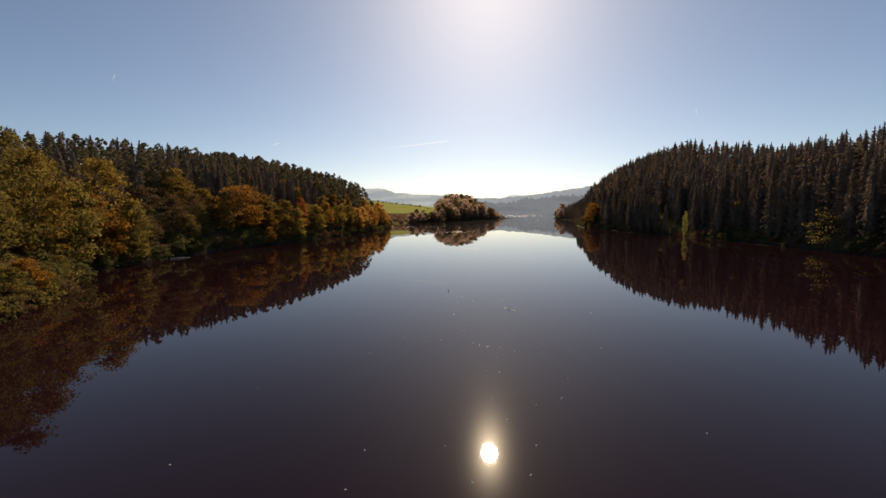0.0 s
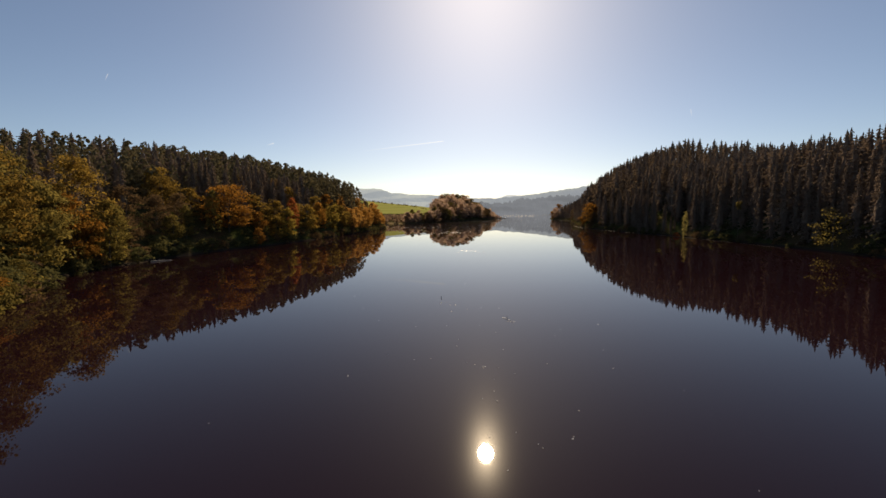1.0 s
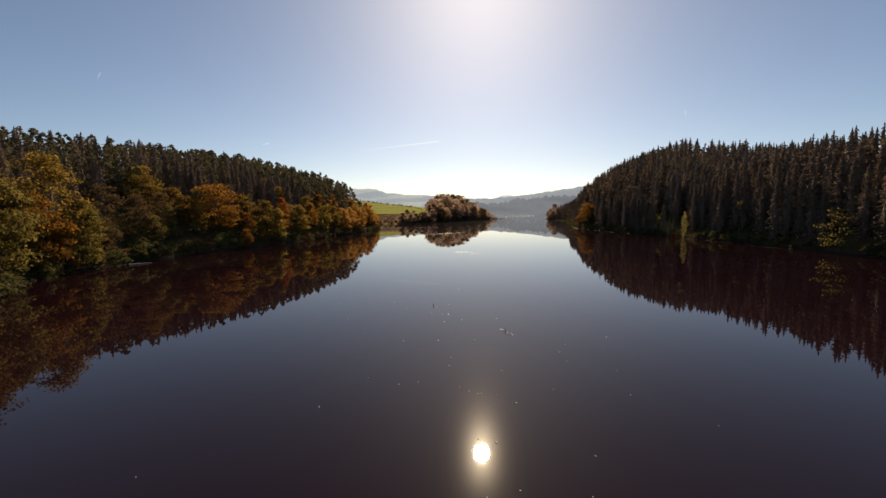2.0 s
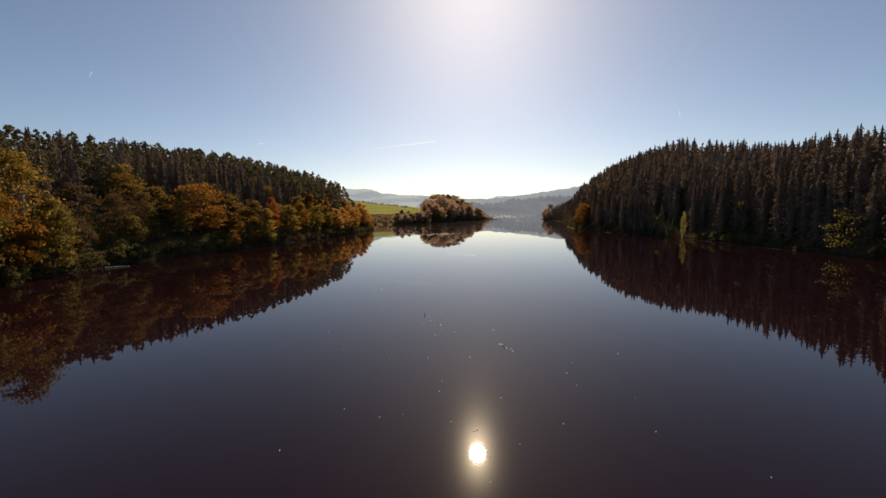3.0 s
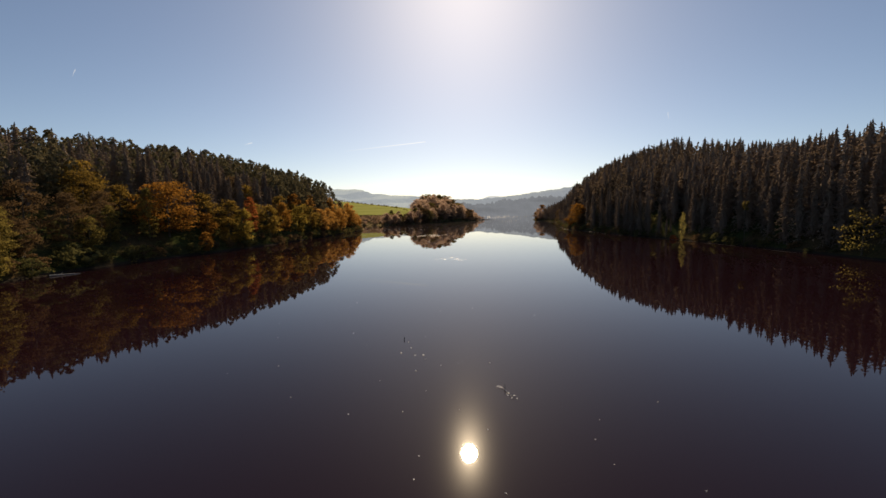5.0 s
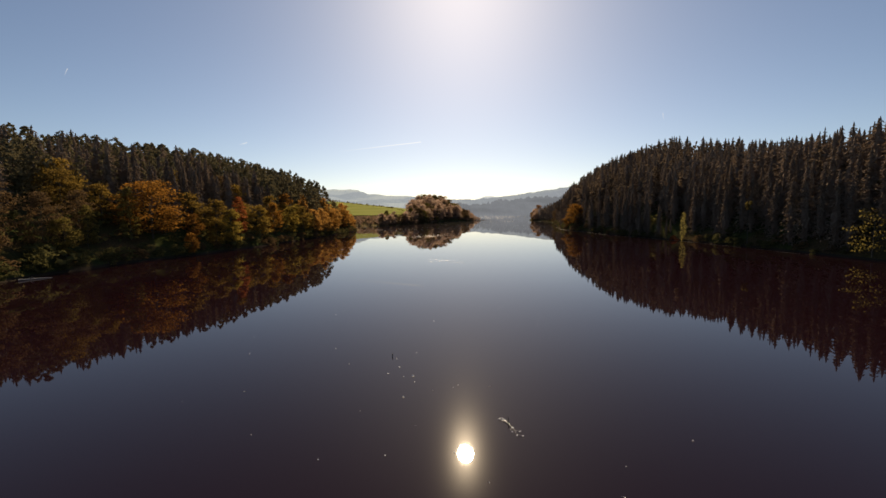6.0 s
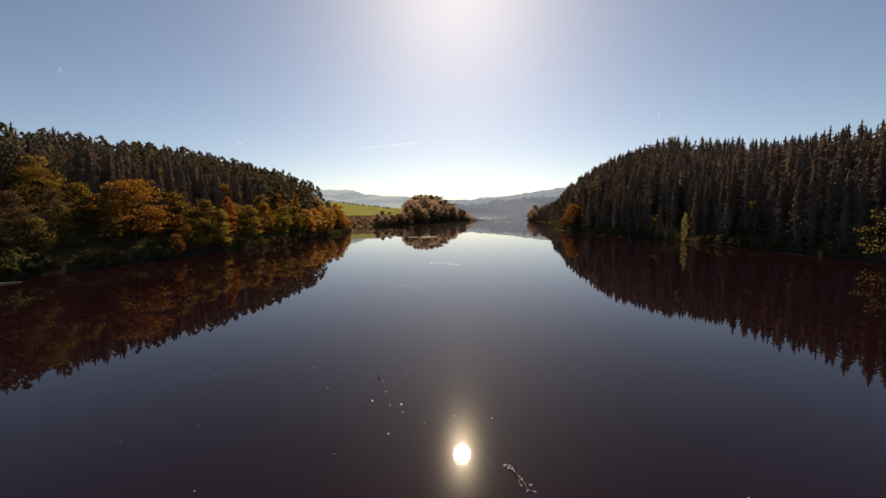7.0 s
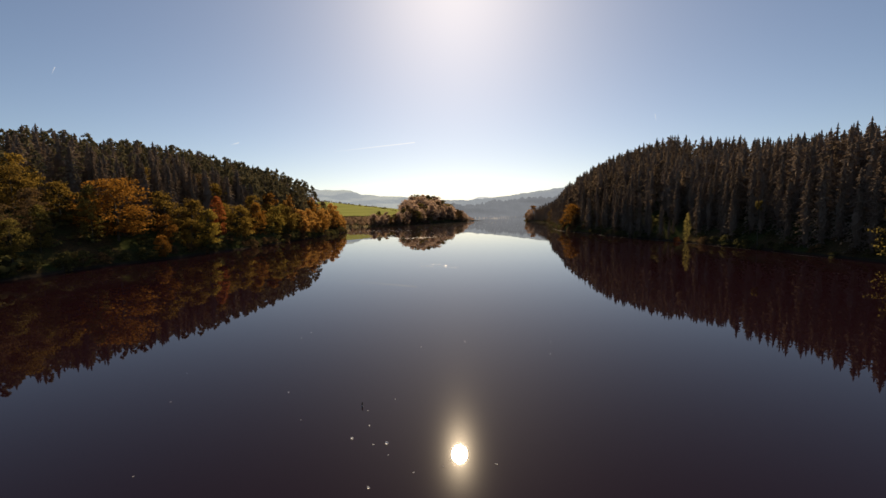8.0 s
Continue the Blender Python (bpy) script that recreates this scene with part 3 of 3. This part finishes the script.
# spit and bay shore, farther off
SPIT_TREES = []
for _ in range(5000):
    x, y = random.uniform(-95, 96), random.uniform(462, 760)
    dl, dr, dp, df = inland(x, y)
    front = float(np.interp(x, FRONT_X, FRONT_Y))
    deep = 10 if x < -38 else (24 if x < -8 else 125)
    if x < -36 and y > front + 8 or -56 < x < -38:
        continue
    if 1.5 < dp and y < front + deep and free(x, y, 9.2):
        SPIT_TREES.append((x, y))
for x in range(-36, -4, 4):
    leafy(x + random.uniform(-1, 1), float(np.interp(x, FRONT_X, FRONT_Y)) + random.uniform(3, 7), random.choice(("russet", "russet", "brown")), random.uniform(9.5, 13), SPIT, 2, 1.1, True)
leafy(29.3, 585.5, "pale", 7.0, SPIT, 4, 1.1, True)
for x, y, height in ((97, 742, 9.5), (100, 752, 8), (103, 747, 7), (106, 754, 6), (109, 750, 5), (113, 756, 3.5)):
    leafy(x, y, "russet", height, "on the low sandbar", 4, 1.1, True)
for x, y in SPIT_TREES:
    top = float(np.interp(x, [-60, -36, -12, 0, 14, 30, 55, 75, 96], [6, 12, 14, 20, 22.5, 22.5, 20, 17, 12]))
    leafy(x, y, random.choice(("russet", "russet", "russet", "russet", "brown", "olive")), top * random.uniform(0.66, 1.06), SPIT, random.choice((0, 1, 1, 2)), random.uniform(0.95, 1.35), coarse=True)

# conifers that stand nearest, as single trees
near_l, near_r, far_l, far_r = [], [], [], []
for _ in range(12000):
    x, y = random.uniform(-180, -48), random.uniform(20, 350)
    d = float(inland(x, y)[0])
    if y < 318 and d < 82 and (y < 296 or d > 15) and not (d < 24 and 118 < y < 165) and d > (11 if y < 270 else 6.5) and free(x, y, 3.9 if d < 45 else 5.5 if d < 62 else 4.0):
        (near_l if d < 26 else far_l).append((x, y, d))
for _ in range(20000):
    x, y = random.uniform(106, 232), random.uniform(60, 640)
    d = float(inland(x, y)[1])
    if 1.0 < d < 84 and not (abs(x - 112.2 - (y - 192) * 0.112) < 3.2 and 193 < y < 252) and not (d < 8.5 and 286 < y < 322) and (y > 200 or d < 55) and free(x, y, 3.6 if d < 38 else 5.5 if d < 62 else 4.0):
        (near_r if d < 9 else far_r).append((x, y, d))
near_r.sort(key=lambda p: abs(p[1] - 165))
near_l.sort(key=lambda p: p[1] > 235)
for x, y, d in near_l[:70]:
    conifer(x, y, random.uniform(13, 17) if y < 140 else random.uniform(16, 20), "among autumn trees", 1.05 if y < 220 else 1.35)
for x, y, d in near_r[:115]:
    conifer(x, y, random.uniform(18.5, 23) if y < 190 else random.uniform(17, 21) if y < 420 else random.uniform(12, 17), BANK_R, 0.9)


for x, y, h in ((113.6, 202.5, 7), (112.4, 203.5, 8), (111.6, 208, 15), (110.6, 215, 16), (109.6, 221, 16), (108.8, 227.5, 17), (108.6, 234, 18)):
    conifer(x, y, h, BANK_R, 0.8)


def forest(places, kinds):
    """A wood of uncounted trees, as one mesh."""
    vs, fs, off = [], [], 0
    for x, y, h, k, wide in places:
        v, f = kinds[k]
        s, c = math.sin(x * 7.1 + y), math.cos(x * 7.1 + y)
        q = np.empty_like(v)
        q[:, 0], q[:, 1], q[:, 2] = (v[:, 0] * c - v[:, 1] * s) * h * wide + x, (v[:, 0] * s + v[:, 1] * c) * h * wide + y, v[:, 2] * h
        q[:, 2] += float(ground_z(x, y)) - 0.2
        vs.append(q)
        fs.append(f + off)
        off += len(v)
    return np.concatenate(vs), np.concatenate(fs)


def triangles(geo, scale):
    q = geo[1]
    return geo[0] / scale, np.concatenate([q[:, :3], q[:, [0, 2, 3]]])


def unit_spruce(seed):
    return triangles(spruce(seed, 22.0, 8.4 + 0.6 * (seed % 3), 18, 6, 3, 0.05, 0.60)[1], 22.0)


def unit_pine(seed):
    return triangles(broadleaf(seed, 20.0, 7.6, 0.14, 50, 9, 0.48, 0.2, 6, 0.2, True)[1], 20.0)


def unit_soft(seed):
    return triangles(broadleaf(seed, 20.0, 8.0, 0.16, 30, 8, 0.60, 0.2, 6, 0.2, True)[1], 20.0)


def unit_bush(seed):
    return triangles(broadleaf(seed, 5.0, 6.0, 0.02, 11, 7, 0.7, 0.1, 3, 0.8)[1], 5.0)


bushes = [unit_bush(s) for s in (91, 92, 93)]
spruces = [unit_spruce(s) for s in (61, 62, 63, 64, 65)]
pines = [unit_pine(s) for s in (71, 72, 73)]
softs = [unit_soft(s) for s in (75, 76, 77)]
lp, ls, rp, rb = [], [], [], []
for x, y, d in near_l[70:] + far_l:
    h = random.uniform(17.4, 21.2) * float(np.interp(y, [0, 60, 110, 170, 230, 280, 350], [0.55, 0.56, 0.64, 0.85, 1.05, 1.12, 1.12]))
    (lp if random.random() < (0.4 if y < 235 else 0.85) else ls).append((x, y, h, random.randrange(3), random.uniform(1.0, 1.3) * (1.2 if d > 45 else 1.0)))
for x, y, d in near_r[115:] + far_r:
    h = random.uniform(19.6, 22.8) * float(np.interp(y, [0, 200, 240, 300, 420, 560, 700], [1.05, 1.08, 1.05, 1.06, 1.08, 0.8, 0.55]))
    if d > 3 and random.random() < (0.25 if y < 235 else 0.55):
        rb.append((x, y, h * random.uniform(0.7, 0.92), random.randrange(3), random.uniform(0.9, 1.3)))
    else:
        rp.append((x, y, h, random.randrange(5), random.uniform(0.9, 1.15) * (1.25 if d > 38 else 1.0)))
for name, label, places, kinds, mat in (
        ("spruce_wood", "dense dark spruce wood on the hillside", ls, spruces, "spruce"),
        ("pine_wood", "dull green pines among the spruces", lp, pines, "pine"),
        ("spruce_wood", "dense dark spruce wood on the shaded hill", rp, spruces, "spruce"),
        ("broadleaf_wood", "brown and olive broadleaf trees between spruces", rb, softs, "dusk")):
    v, f = forest(places, kinds)
    tagged(new(name, mesh_np(name, v, f, M[mat])), label, "forest", kind="stuff")


# hedge along the upper edge of the meadow, and scrub on the bay's brown bank
hedge = [(x + random.uniform(-2, 2), 850 + random.uniform(-5, 5) + x * 0.1, random.choice((1.5, 2.0, 2.4, 3.2)) * random.uniform(0.8, 1.2), random.randrange(3), random.uniform(1.2, 1.9)) for x in range(-420, -4, 3)]
v, f = forest(hedge, bushes)
tagged(new("hedge", mesh_np("hedge", v, f, M["olive"])), "distant olive-green hedge along the meadow", "hedge", kind="stuff")
scrub = []
for _ in range(420):
    x = random.uniform(-120, -28)
    yf = float(np.interp(x, FRONT_X, FRONT_Y))
    scrub.append((x, yf + random.uniform(2, 58), random.uniform(1.2, 3.6), random.randrange(3), random.uniform(1.0, 1.7)))
for _ in range(170):
    x = random.uniform(-34, 96)
    scrub.append((x, float(np.interp(x, FRONT_X, FRONT_Y)) + random.uniform(0.5, 7), random.uniform(2.0, 4.5), random.randrange(3), random.uniform(1.0, 1.6)))
v, f = forest(scrub, bushes)
tagged(new("scrub", mesh_np("scrub", v, f, M["scrub"])), "reddish brown scrub on the bank of the bay", "scrub", kind="stuff")

# a belt of reeds where the bay and the spit meet the water
rng = np.random.default_rng(5)
m = 2600
rx = np.concatenate([rng.uniform(-100, 96, m - 250), rng.uniform(-60, -43, 250)])
ry = np.interp(rx, FRONT_X, FRONT_Y) + rng.uniform(-1.5, 3.0, m)
ry[-250:] = rng.uniform(354.5, 358.5, 250)
rh = rng.uniform(1.0, 2.0, m)
ra = rng.uniform(0, np.pi, m)
wx, wy = 0.16 * np.cos(ra), 0.16 * np.sin(ra)
lx, ly = rng.normal(0, 0.15, (2, m))
rz = np.maximum(ground_z(rx, ry), -0.3)
v = np.stack([np.column_stack([rx - wx, ry - wy, rz]), np.column_stack([rx + wx, ry + wy, rz]), np.column_stack([rx + lx, ry + ly, rz + rh])], 1).reshape(-1, 3)
M["reed"] = leaf_material("dry_reeds", (0.14, 0.105, 0.055), (0.26, 0.205, 0.12), (0.38, 0.31, 0.19), 0.6)
tagged(new("reed_belt", mesh_np("reed_belt", v, np.arange(3 * m).reshape(-1, 3), M["reed"])), "dry tan reeds along the shore of the spit", "reeds", kind="stuff")

# ---------------------------------------------------------------- what floats on the lake


def part(name, geo, material, parent, label=""):
    ob = new(name, mesh_np(name, geo[0], geo[1], material, True))
    ob.parent = parent
    if label:
        ob["label"] = label
    return ob


n = Nodes("wet_pale_leaf")
p = n.coords()
col = n.mix(n.noise(p, 9.0, 4.0), (0.78, 0.82, 0.88), (0.88, 0.92, 0.97))
thin = n.add("ShaderNodeBsdfTranslucent")
n.put(thin.inputs[0], col)
both = n.add("ShaderNodeMixShader")
both.inputs[0].default_value = 0.6
n.put(both.inputs[1], n.principled(col, 0.22, n.bump(n.noise(p, 40.0, 3.0), 0.3, 0.01)))
n.put(both.inputs[2], thin.outputs[0])
M["pale_leaf"] = n.done(both.outputs[0])
M["wet_wood"] = bark_material("wet_wood", (0.012, 0.010, 0.008), (0.05, 0.04, 0.03))
M["bleached_wood"] = bark_material("bleached_wood", (0.34, 0.31, 0.27), (0.62, 0.59, 0.54), 0.22)


def curled_leaf(length, width, curl, n=6):
    """A pointed leaf with a raised rim and a folded midrib; quads."""
    t = np.linspace(-1, 1, n)
    u = np.linspace(-1, 1, 5)
    T, U = np.meshgrid(t, u, indexing="ij")
    half = width * 0.5 * np.sqrt(np.clip(1 - T * T, 0.02, 1)) * (1 - 0.25 * T)
    v = np.column_stack([(T * length * 0.5).ravel(), (U * half).ravel(), (curl * (U * U * 0.7 + T * T * 0.6)).ravel() + 0.006])
    i, j = np.meshgrid(np.arange(n - 1), np.arange(4), indexing="ij")
    a = i * 5 + j
    return v, np.stack([a, a + 1, a + 6, a + 5], -1).reshape(-1, 4)


leaf_meshes = [mesh_np("floating_leaf", *curled_leaf(1.0, w, c), M["pale_leaf"], True) for w, c in ((0.55, 0.10), (0.7, 0.16), (0.45, 0.13))]
FLECKS = [(0.6, 58.6, 0.25), (2.5, 57.9, 0.25), (1.4, 59.9, 0.19), (1.8, 57.9, 0.15), (1.9, 54.4, 0.17), (7.9, 55.6, 0.12), (3.8, 36.0, 0.17), (4.0, 36.1, 0.12),
          (3.2, 36.5, 0.11), (2.6, 37.1, 0.11), (2.0, 41.2, 0.11), (4.7, 47.8, 0.12), (1.2, 47.8, 0.13), (-2.1, 47.7, 0.10), (6.0, 40.0, 0.10), (-0.3, 38.1, 0.10),
          (4.1, 30.1, 0.15), (3.2, 30.5, 0.10), (4.1, 31.6, 0.08), (3.1, 25.9, 0.10), (4.6, 26.3, 0.10), (7.6, 25.8, 0.10), (5.7, 24.8, 0.09), (3.6, 23.0, 0.10),
          (0.0, 20.3, 0.10), (4.7, 20.3, 0.10), (3.9, 17.9, 0.12), (1.2, 17.4, 0.13)]
rnd = random.Random(3)
for _ in range(46):
    FLECKS.append((rnd.uniform(-14, 18), rnd.uniform(15, 80), rnd.uniform(0.06, 0.12)))
for k, (x, y, size) in enumerate(FLECKS):
    ob = tagged(new("floating_leaf", leaf_meshes[k % 3]), "pale curled fallen leaf floating on the lake" if size > 0.14 else "small pale fallen leaf floating on the lake",
                "leaf", "leaves on the water")
    ob.matrix_world = pose(x, y, 0.004, rnd.uniform(-6, 6), rnd.uniform(-6, 6), rnd.uniform(0, 360)) @ Matrix.Diagonal((size, size, size * 1.2, 1))

# the dead branch: a forked stem with pale leaves, and one dark twig that stands up
branch = tagged(new("floating_branch"), "dead forked branch with pale leaves floating on the lake", "branch")
branch.matrix_world = pose(8.05, 50.25, 0.02)
stem = part("stem", tube([(-0.35, 0.62, 0.02), (-0.05, 0.25, 0.05), (0.10, -0.25, 0.03), (0.20, -0.72, 0.04), (0.22, -1.25, 0.0)], [0.012, 0.015, 0.013, 0.010, 0.005]), M["bleached_wood"], branch, "bleached bent stem")
for path in ([(0.2, -0.7, 0.04), (0.36, -0.82, 0.08), (0.5, -0.9, 0.05)], [(0.12, -0.3, 0.03), (-0.02, -0.6, 0.06), (0.0, -0.9, 0.02)], [(0.22, -1.1, 0.02), (0.4, -1.25, 0.05), (0.52, -1.32, 0.02)]):
    part("twig", tube(path, [0.009, 0.007, 0.004], 5), M["bleached_wood"], branch)
part("upright_twig", tube([(0.02, 0.20, 0.0), (0.04, 0.2, 0.2), (0.0, 0.22, 0.36)], [0.028, 0.022, 0.010], 6), M["wet_wood"], branch, "dark wet twig that stands upright")
for x, y, a, size in ((-0.38, 0.66, 20, 0.34), (-0.28, 0.46, 80, 0.30), (-0.18, 0.62, 140, 0.28), (-0.10, 0.42, 30, 0.26), (0.15, -0.42, 70, 0.22), (0.44, -0.86, 10, 0.26),
                      (0.02, -0.82, 110, 0.24), (0.2, -1.2, 45, 0.24), (0.5, -1.3, 160, 0.2)):
    lf = new("withered_leaf", leaf_meshes[int(a) % 3])
    lf.parent = stem
    lf.matrix_basis = pose(x, y, 0.03, 8, -6, a) @ Matrix.Diagonal((size * 0.60, size * 0.46, size * 0.8, 1))

stake = tagged(new("marker_stake"), "thin dark marker stake with a pale band in the lake", "stake")
stake.matrix_world = pose(0.7, 62.4, 0, 2, 1, 0)
post = part("post", tube([(0, 0, -2.6), (0, 0, 0), (0.004, 0, 0.2), (0.004, 0, 0.26), (0.004, 0, 0.27)], [0.04, 0.04, 0.036, 0.034, 0.004], 9), M["wet_wood"], stake)
part("band", tube([(0, 0, 0.02), (0, 0, 0.025), (0, 0, 0.06), (0, 0, 0.065)], [0.041, 0.05, 0.05, 0.04], 9), M["pale_leaf"], post, "pale band round the stake at the waterline")

log = tagged(new("fallen_log"), "bleached fallen log lying half in the water", "log")
log.matrix_world = pose(0, 0, 0)
part("log_trunk", tube([(-74.6, 112.1, 0.2), (-73.8, 113.2, 0.16), (-72.6, 114.8, 0.12), (-71.6, 116.1, 0.04)], [0.15, 0.14, 0.11, 0.05], 9), M["bleached_wood"], log)
part("stub", tube([(-73.6, 113.4, 0.15), (-73.1, 113.3, 0.5), (-72.9, 113.2, 0.7)], [0.09, 0.06, 0.03], 6), M["bleached_wood"], log, "short broken stub of a bough")

# ---------------------------------------------------------------- vapour trails in the sky
n = Nodes("vapour")
g = n.coords("Generated")
sx = n.add("ShaderNodeSeparateXYZ")
n.put(sx.inputs[0], g)
# the white of the trails is painted as a faint glow
em = n.add("ShaderNodeEmission")
em.inputs[0].default_value, em.inputs[1].default_value = (0.88, 0.95, 1.0, 1), 1.05
tr = n.add("ShaderNodeBsdfTransparent")
ms = n.add("ShaderNodeMixShader")
n.put(ms.inputs[0], n.calc("MULTIPLY", n.calc("MULTIPLY_ADD", sx.outputs[0], 0.19, 0.02), n.calc("MULTIPLY_ADD", n.noise(g, 6.0), 0.8, 0.4)))
n.put(ms.inputs[1], tr.outputs[0])
n.put(ms.inputs[2], em.outputs[0])
M["vapour"] = n.done(ms.outputs[0])


def vapour_trail(a, b, r0, r1):
    """A thin cloud streak from a to b, thin at its old end; its own x runs along it."""
    a, b = Vector(a), Vector(b)
    d = b - a
    ts = np.linspace(0, 1, 9)
    v, f = tube(np.column_stack([ts * d.length, 0.4 * r1 * np.sin(ts * 9), 0 * ts]), r0 + (r1 - r0) * np.sin(np.pi * (0.05 + 0.9 * ts)) ** 0.5 * (0.4 + 0.6 * ts), 6)
    ob = tagged(new("backdrop_vapour_trail", mesh_np("vapour_trail", v, f, M["vapour"], True)), "thin vapour trail in the blue sky, its white a painted glow", "vapour trail", kind="structure")
    ob.matrix_world = Matrix.Translation(a) @ d.to_track_quat("X", "Z").to_matrix().to_4x4()
    ob.visible_shadow = False


vapour_trail((-782, 4400, 661), (55, 4400, 756), 2.5, 6.0)
vapour_trail((-2688, 3475, 1100), (-2660, 3475, 1155), 1.2, 2.8)
vapour_trail((2378, 3946, 882), (2364, 3946, 950), 1.2, 3.0)
vapour_trail((-1695, 4170, 690), (-1618, 4170, 712), 2.0, 5.0)

# undergrowth on the slopes behind the shore
under = []
for _ in range(520):
    x, y = random.uniform(-100, -47), random.uniform(20, 345)
    if 1.0 < float(inland(x, y)[0]) < 20:
        under.append((x, y, random.uniform(1.8, 4.2), random.randrange(3), random.uniform(1.0, 1.5)))
for _ in range(520):
    x, y = random.uniform(104, 165), random.uniform(80, 520)
    if 0.8 < float(inland(x, y)[1]) < 10:
        under.append((x, y, random.uniform(1.5, 3.8), random.randrange(3), random.uniform(1.0, 1.5)))
for _ in range(900):
    x, y = random.uniform(-185, -120), random.uniform(20, 330)
    if 66 < float(inland(x, y)[0]) < 96 and len(under) < 760:
        under.append((x, y, random.uniform(3.5, 6.5), random.randrange(3), random.uniform(1.0, 1.5)))
v, f = forest(under, bushes)
tagged(new("undergrowth", mesh_np("undergrowth", v, f, M["green"])), "dark green undergrowth beneath the shore trees", "undergrowth", kind="stuff")

# a streak of ruffled water off the shaded bank
n = Nodes("ruffled_water")
pw = n.coords("World")
M["ruffled"] = n.done(n.principled((0.02, 0.016, 0.014), 0.34, n.bump(n.noise(pw, 5.0, 3.0), 0.4, 0.04), IOR=1.333))
sy = np.linspace(128, 345, 110)
sxx = np.interp(sy, RIGHT_Y, RIGHT_X) - 3.2 + wob(sy, sy * 0.3, 7.0, 1.0) * 0.7
sw = 0.35 * np.clip(wob(sy * 1.3, sy, 9.0, 2.0) + 0.6, 0.05, 1.2)
v = np.concatenate([np.column_stack([sxx - sw, sy, np.full(110, 0.006)]), np.column_stack([sxx + sw, sy, np.full(110, 0.006)])])
i = np.arange(109)
tagged(new("ruffled_streak", mesh_np("ruffled_streak", v, np.stack([i, i + 110, i + 111, i + 1], -1), M["ruffled"])),
       "thin pale streak of ruffled lake water", "water", kind="stuff")

# a patch of short glittering wavelets
dashes = []
u = np.linspace(-1, 1, 9)
for _ in range(14):
    cx, cy, half, deep = rng.uniform(-4.5, 4.5), rng.uniform(-4.5, 4.5), rng.uniform(0.10, 0.26), rng.uniform(0.02, 0.05)
    bow = deep * np.sqrt(1 - 0.98 * u * u)
    near, far = np.column_stack([cx + u * half, cy - bow, 0 * u]), np.column_stack([cx + u * half, cy + bow * 0.8 + 0.1 * u, 0 * u])
    crest = np.column_stack([cx + u * half, np.full(9, cy), 0.02 * (1 - u * u)])
    i = np.arange(8)
    dashes.append((np.concatenate([near, crest, far]), np.concatenate([np.stack([i, i + 1, i + 10, i + 9], -1), np.stack([i + 9, i + 10, i + 19, i + 18], -1)])))
wavelets = tagged(new("wavelets", mesh_np("wavelets", *join(dashes), M["ruffled"], True)), "patch of glittering wavelets on the calm lake", "water", kind="stuff")
wavelets.matrix_world = pose(10, 133.6, 0.006)

# cat's-paws: thin ruffled streaks before the spit, off the sandbar and off the far point of the shaded bank
for cx, cy, half, deep, skew in ((-30, 358, 15, 0.7, -6), (-4, 350, 11, 0.5, -1), (4, 246, 9, 0.5, 1), (8, 253, 8, 0.7, 0), (11, 260, 10, 0.5, 1), (166, 578, 8, 1.6, 1), (120, 330, 5, 0.4, 2),
                                 (122, 600, 22, 1.4, 2), (190, 1050, 70, 9.0, 4), (250, 1350, 110, 12.0, 0)):
    u = np.linspace(-1, 1, 41)
    edge = deep * (1 - u * u) * (0.7 + 0.5 * wob(u * 9 + cx, u * 3, 1.6, cy))
    v = np.concatenate([np.column_stack([cx + u * half, cy + skew * u - edge, np.full(41, 0.006)]), np.column_stack([cx + u * half, cy + skew * u + edge * 0.8, np.full(41, 0.006)])])
    i = np.arange(40)
    tagged(new("ruffled_streak", mesh_np("ruffled_streak", v, np.stack([i, i + 1, i + 42, i + 41], -1), M["ruffled"])),
           "thin pale streak of ruffled lake water", "water", kind="stuff")

# a made-up piece of dark wood, standing in for an unidentified floating thing
floater_stand_in = tagged(new("driftwood"), "dark piece of wood standing in for an unidentified floating thing", "driftwood")
floater_stand_in.matrix_world = pose(12.6, 256.7, 0, 0, 0, 20)
body = part("stand_in_trunk", tube([(-0.9, 0, -0.05), (-0.5, 0.05, 0.16), (0.2, 0.0, 0.20), (0.8, -0.1, 0.02)], [0.06, 0.15, 0.17, 0.05], 8), M["wet_wood"], floater_stand_in)
part("stub", tube([(-0.2, 0.0, 0.2), (-0.3, 0.02, 0.5), (-0.42, 0.05, 0.62)], [0.09, 0.07, 0.02], 6), M["wet_wood"], body, "broken stub of a bough")
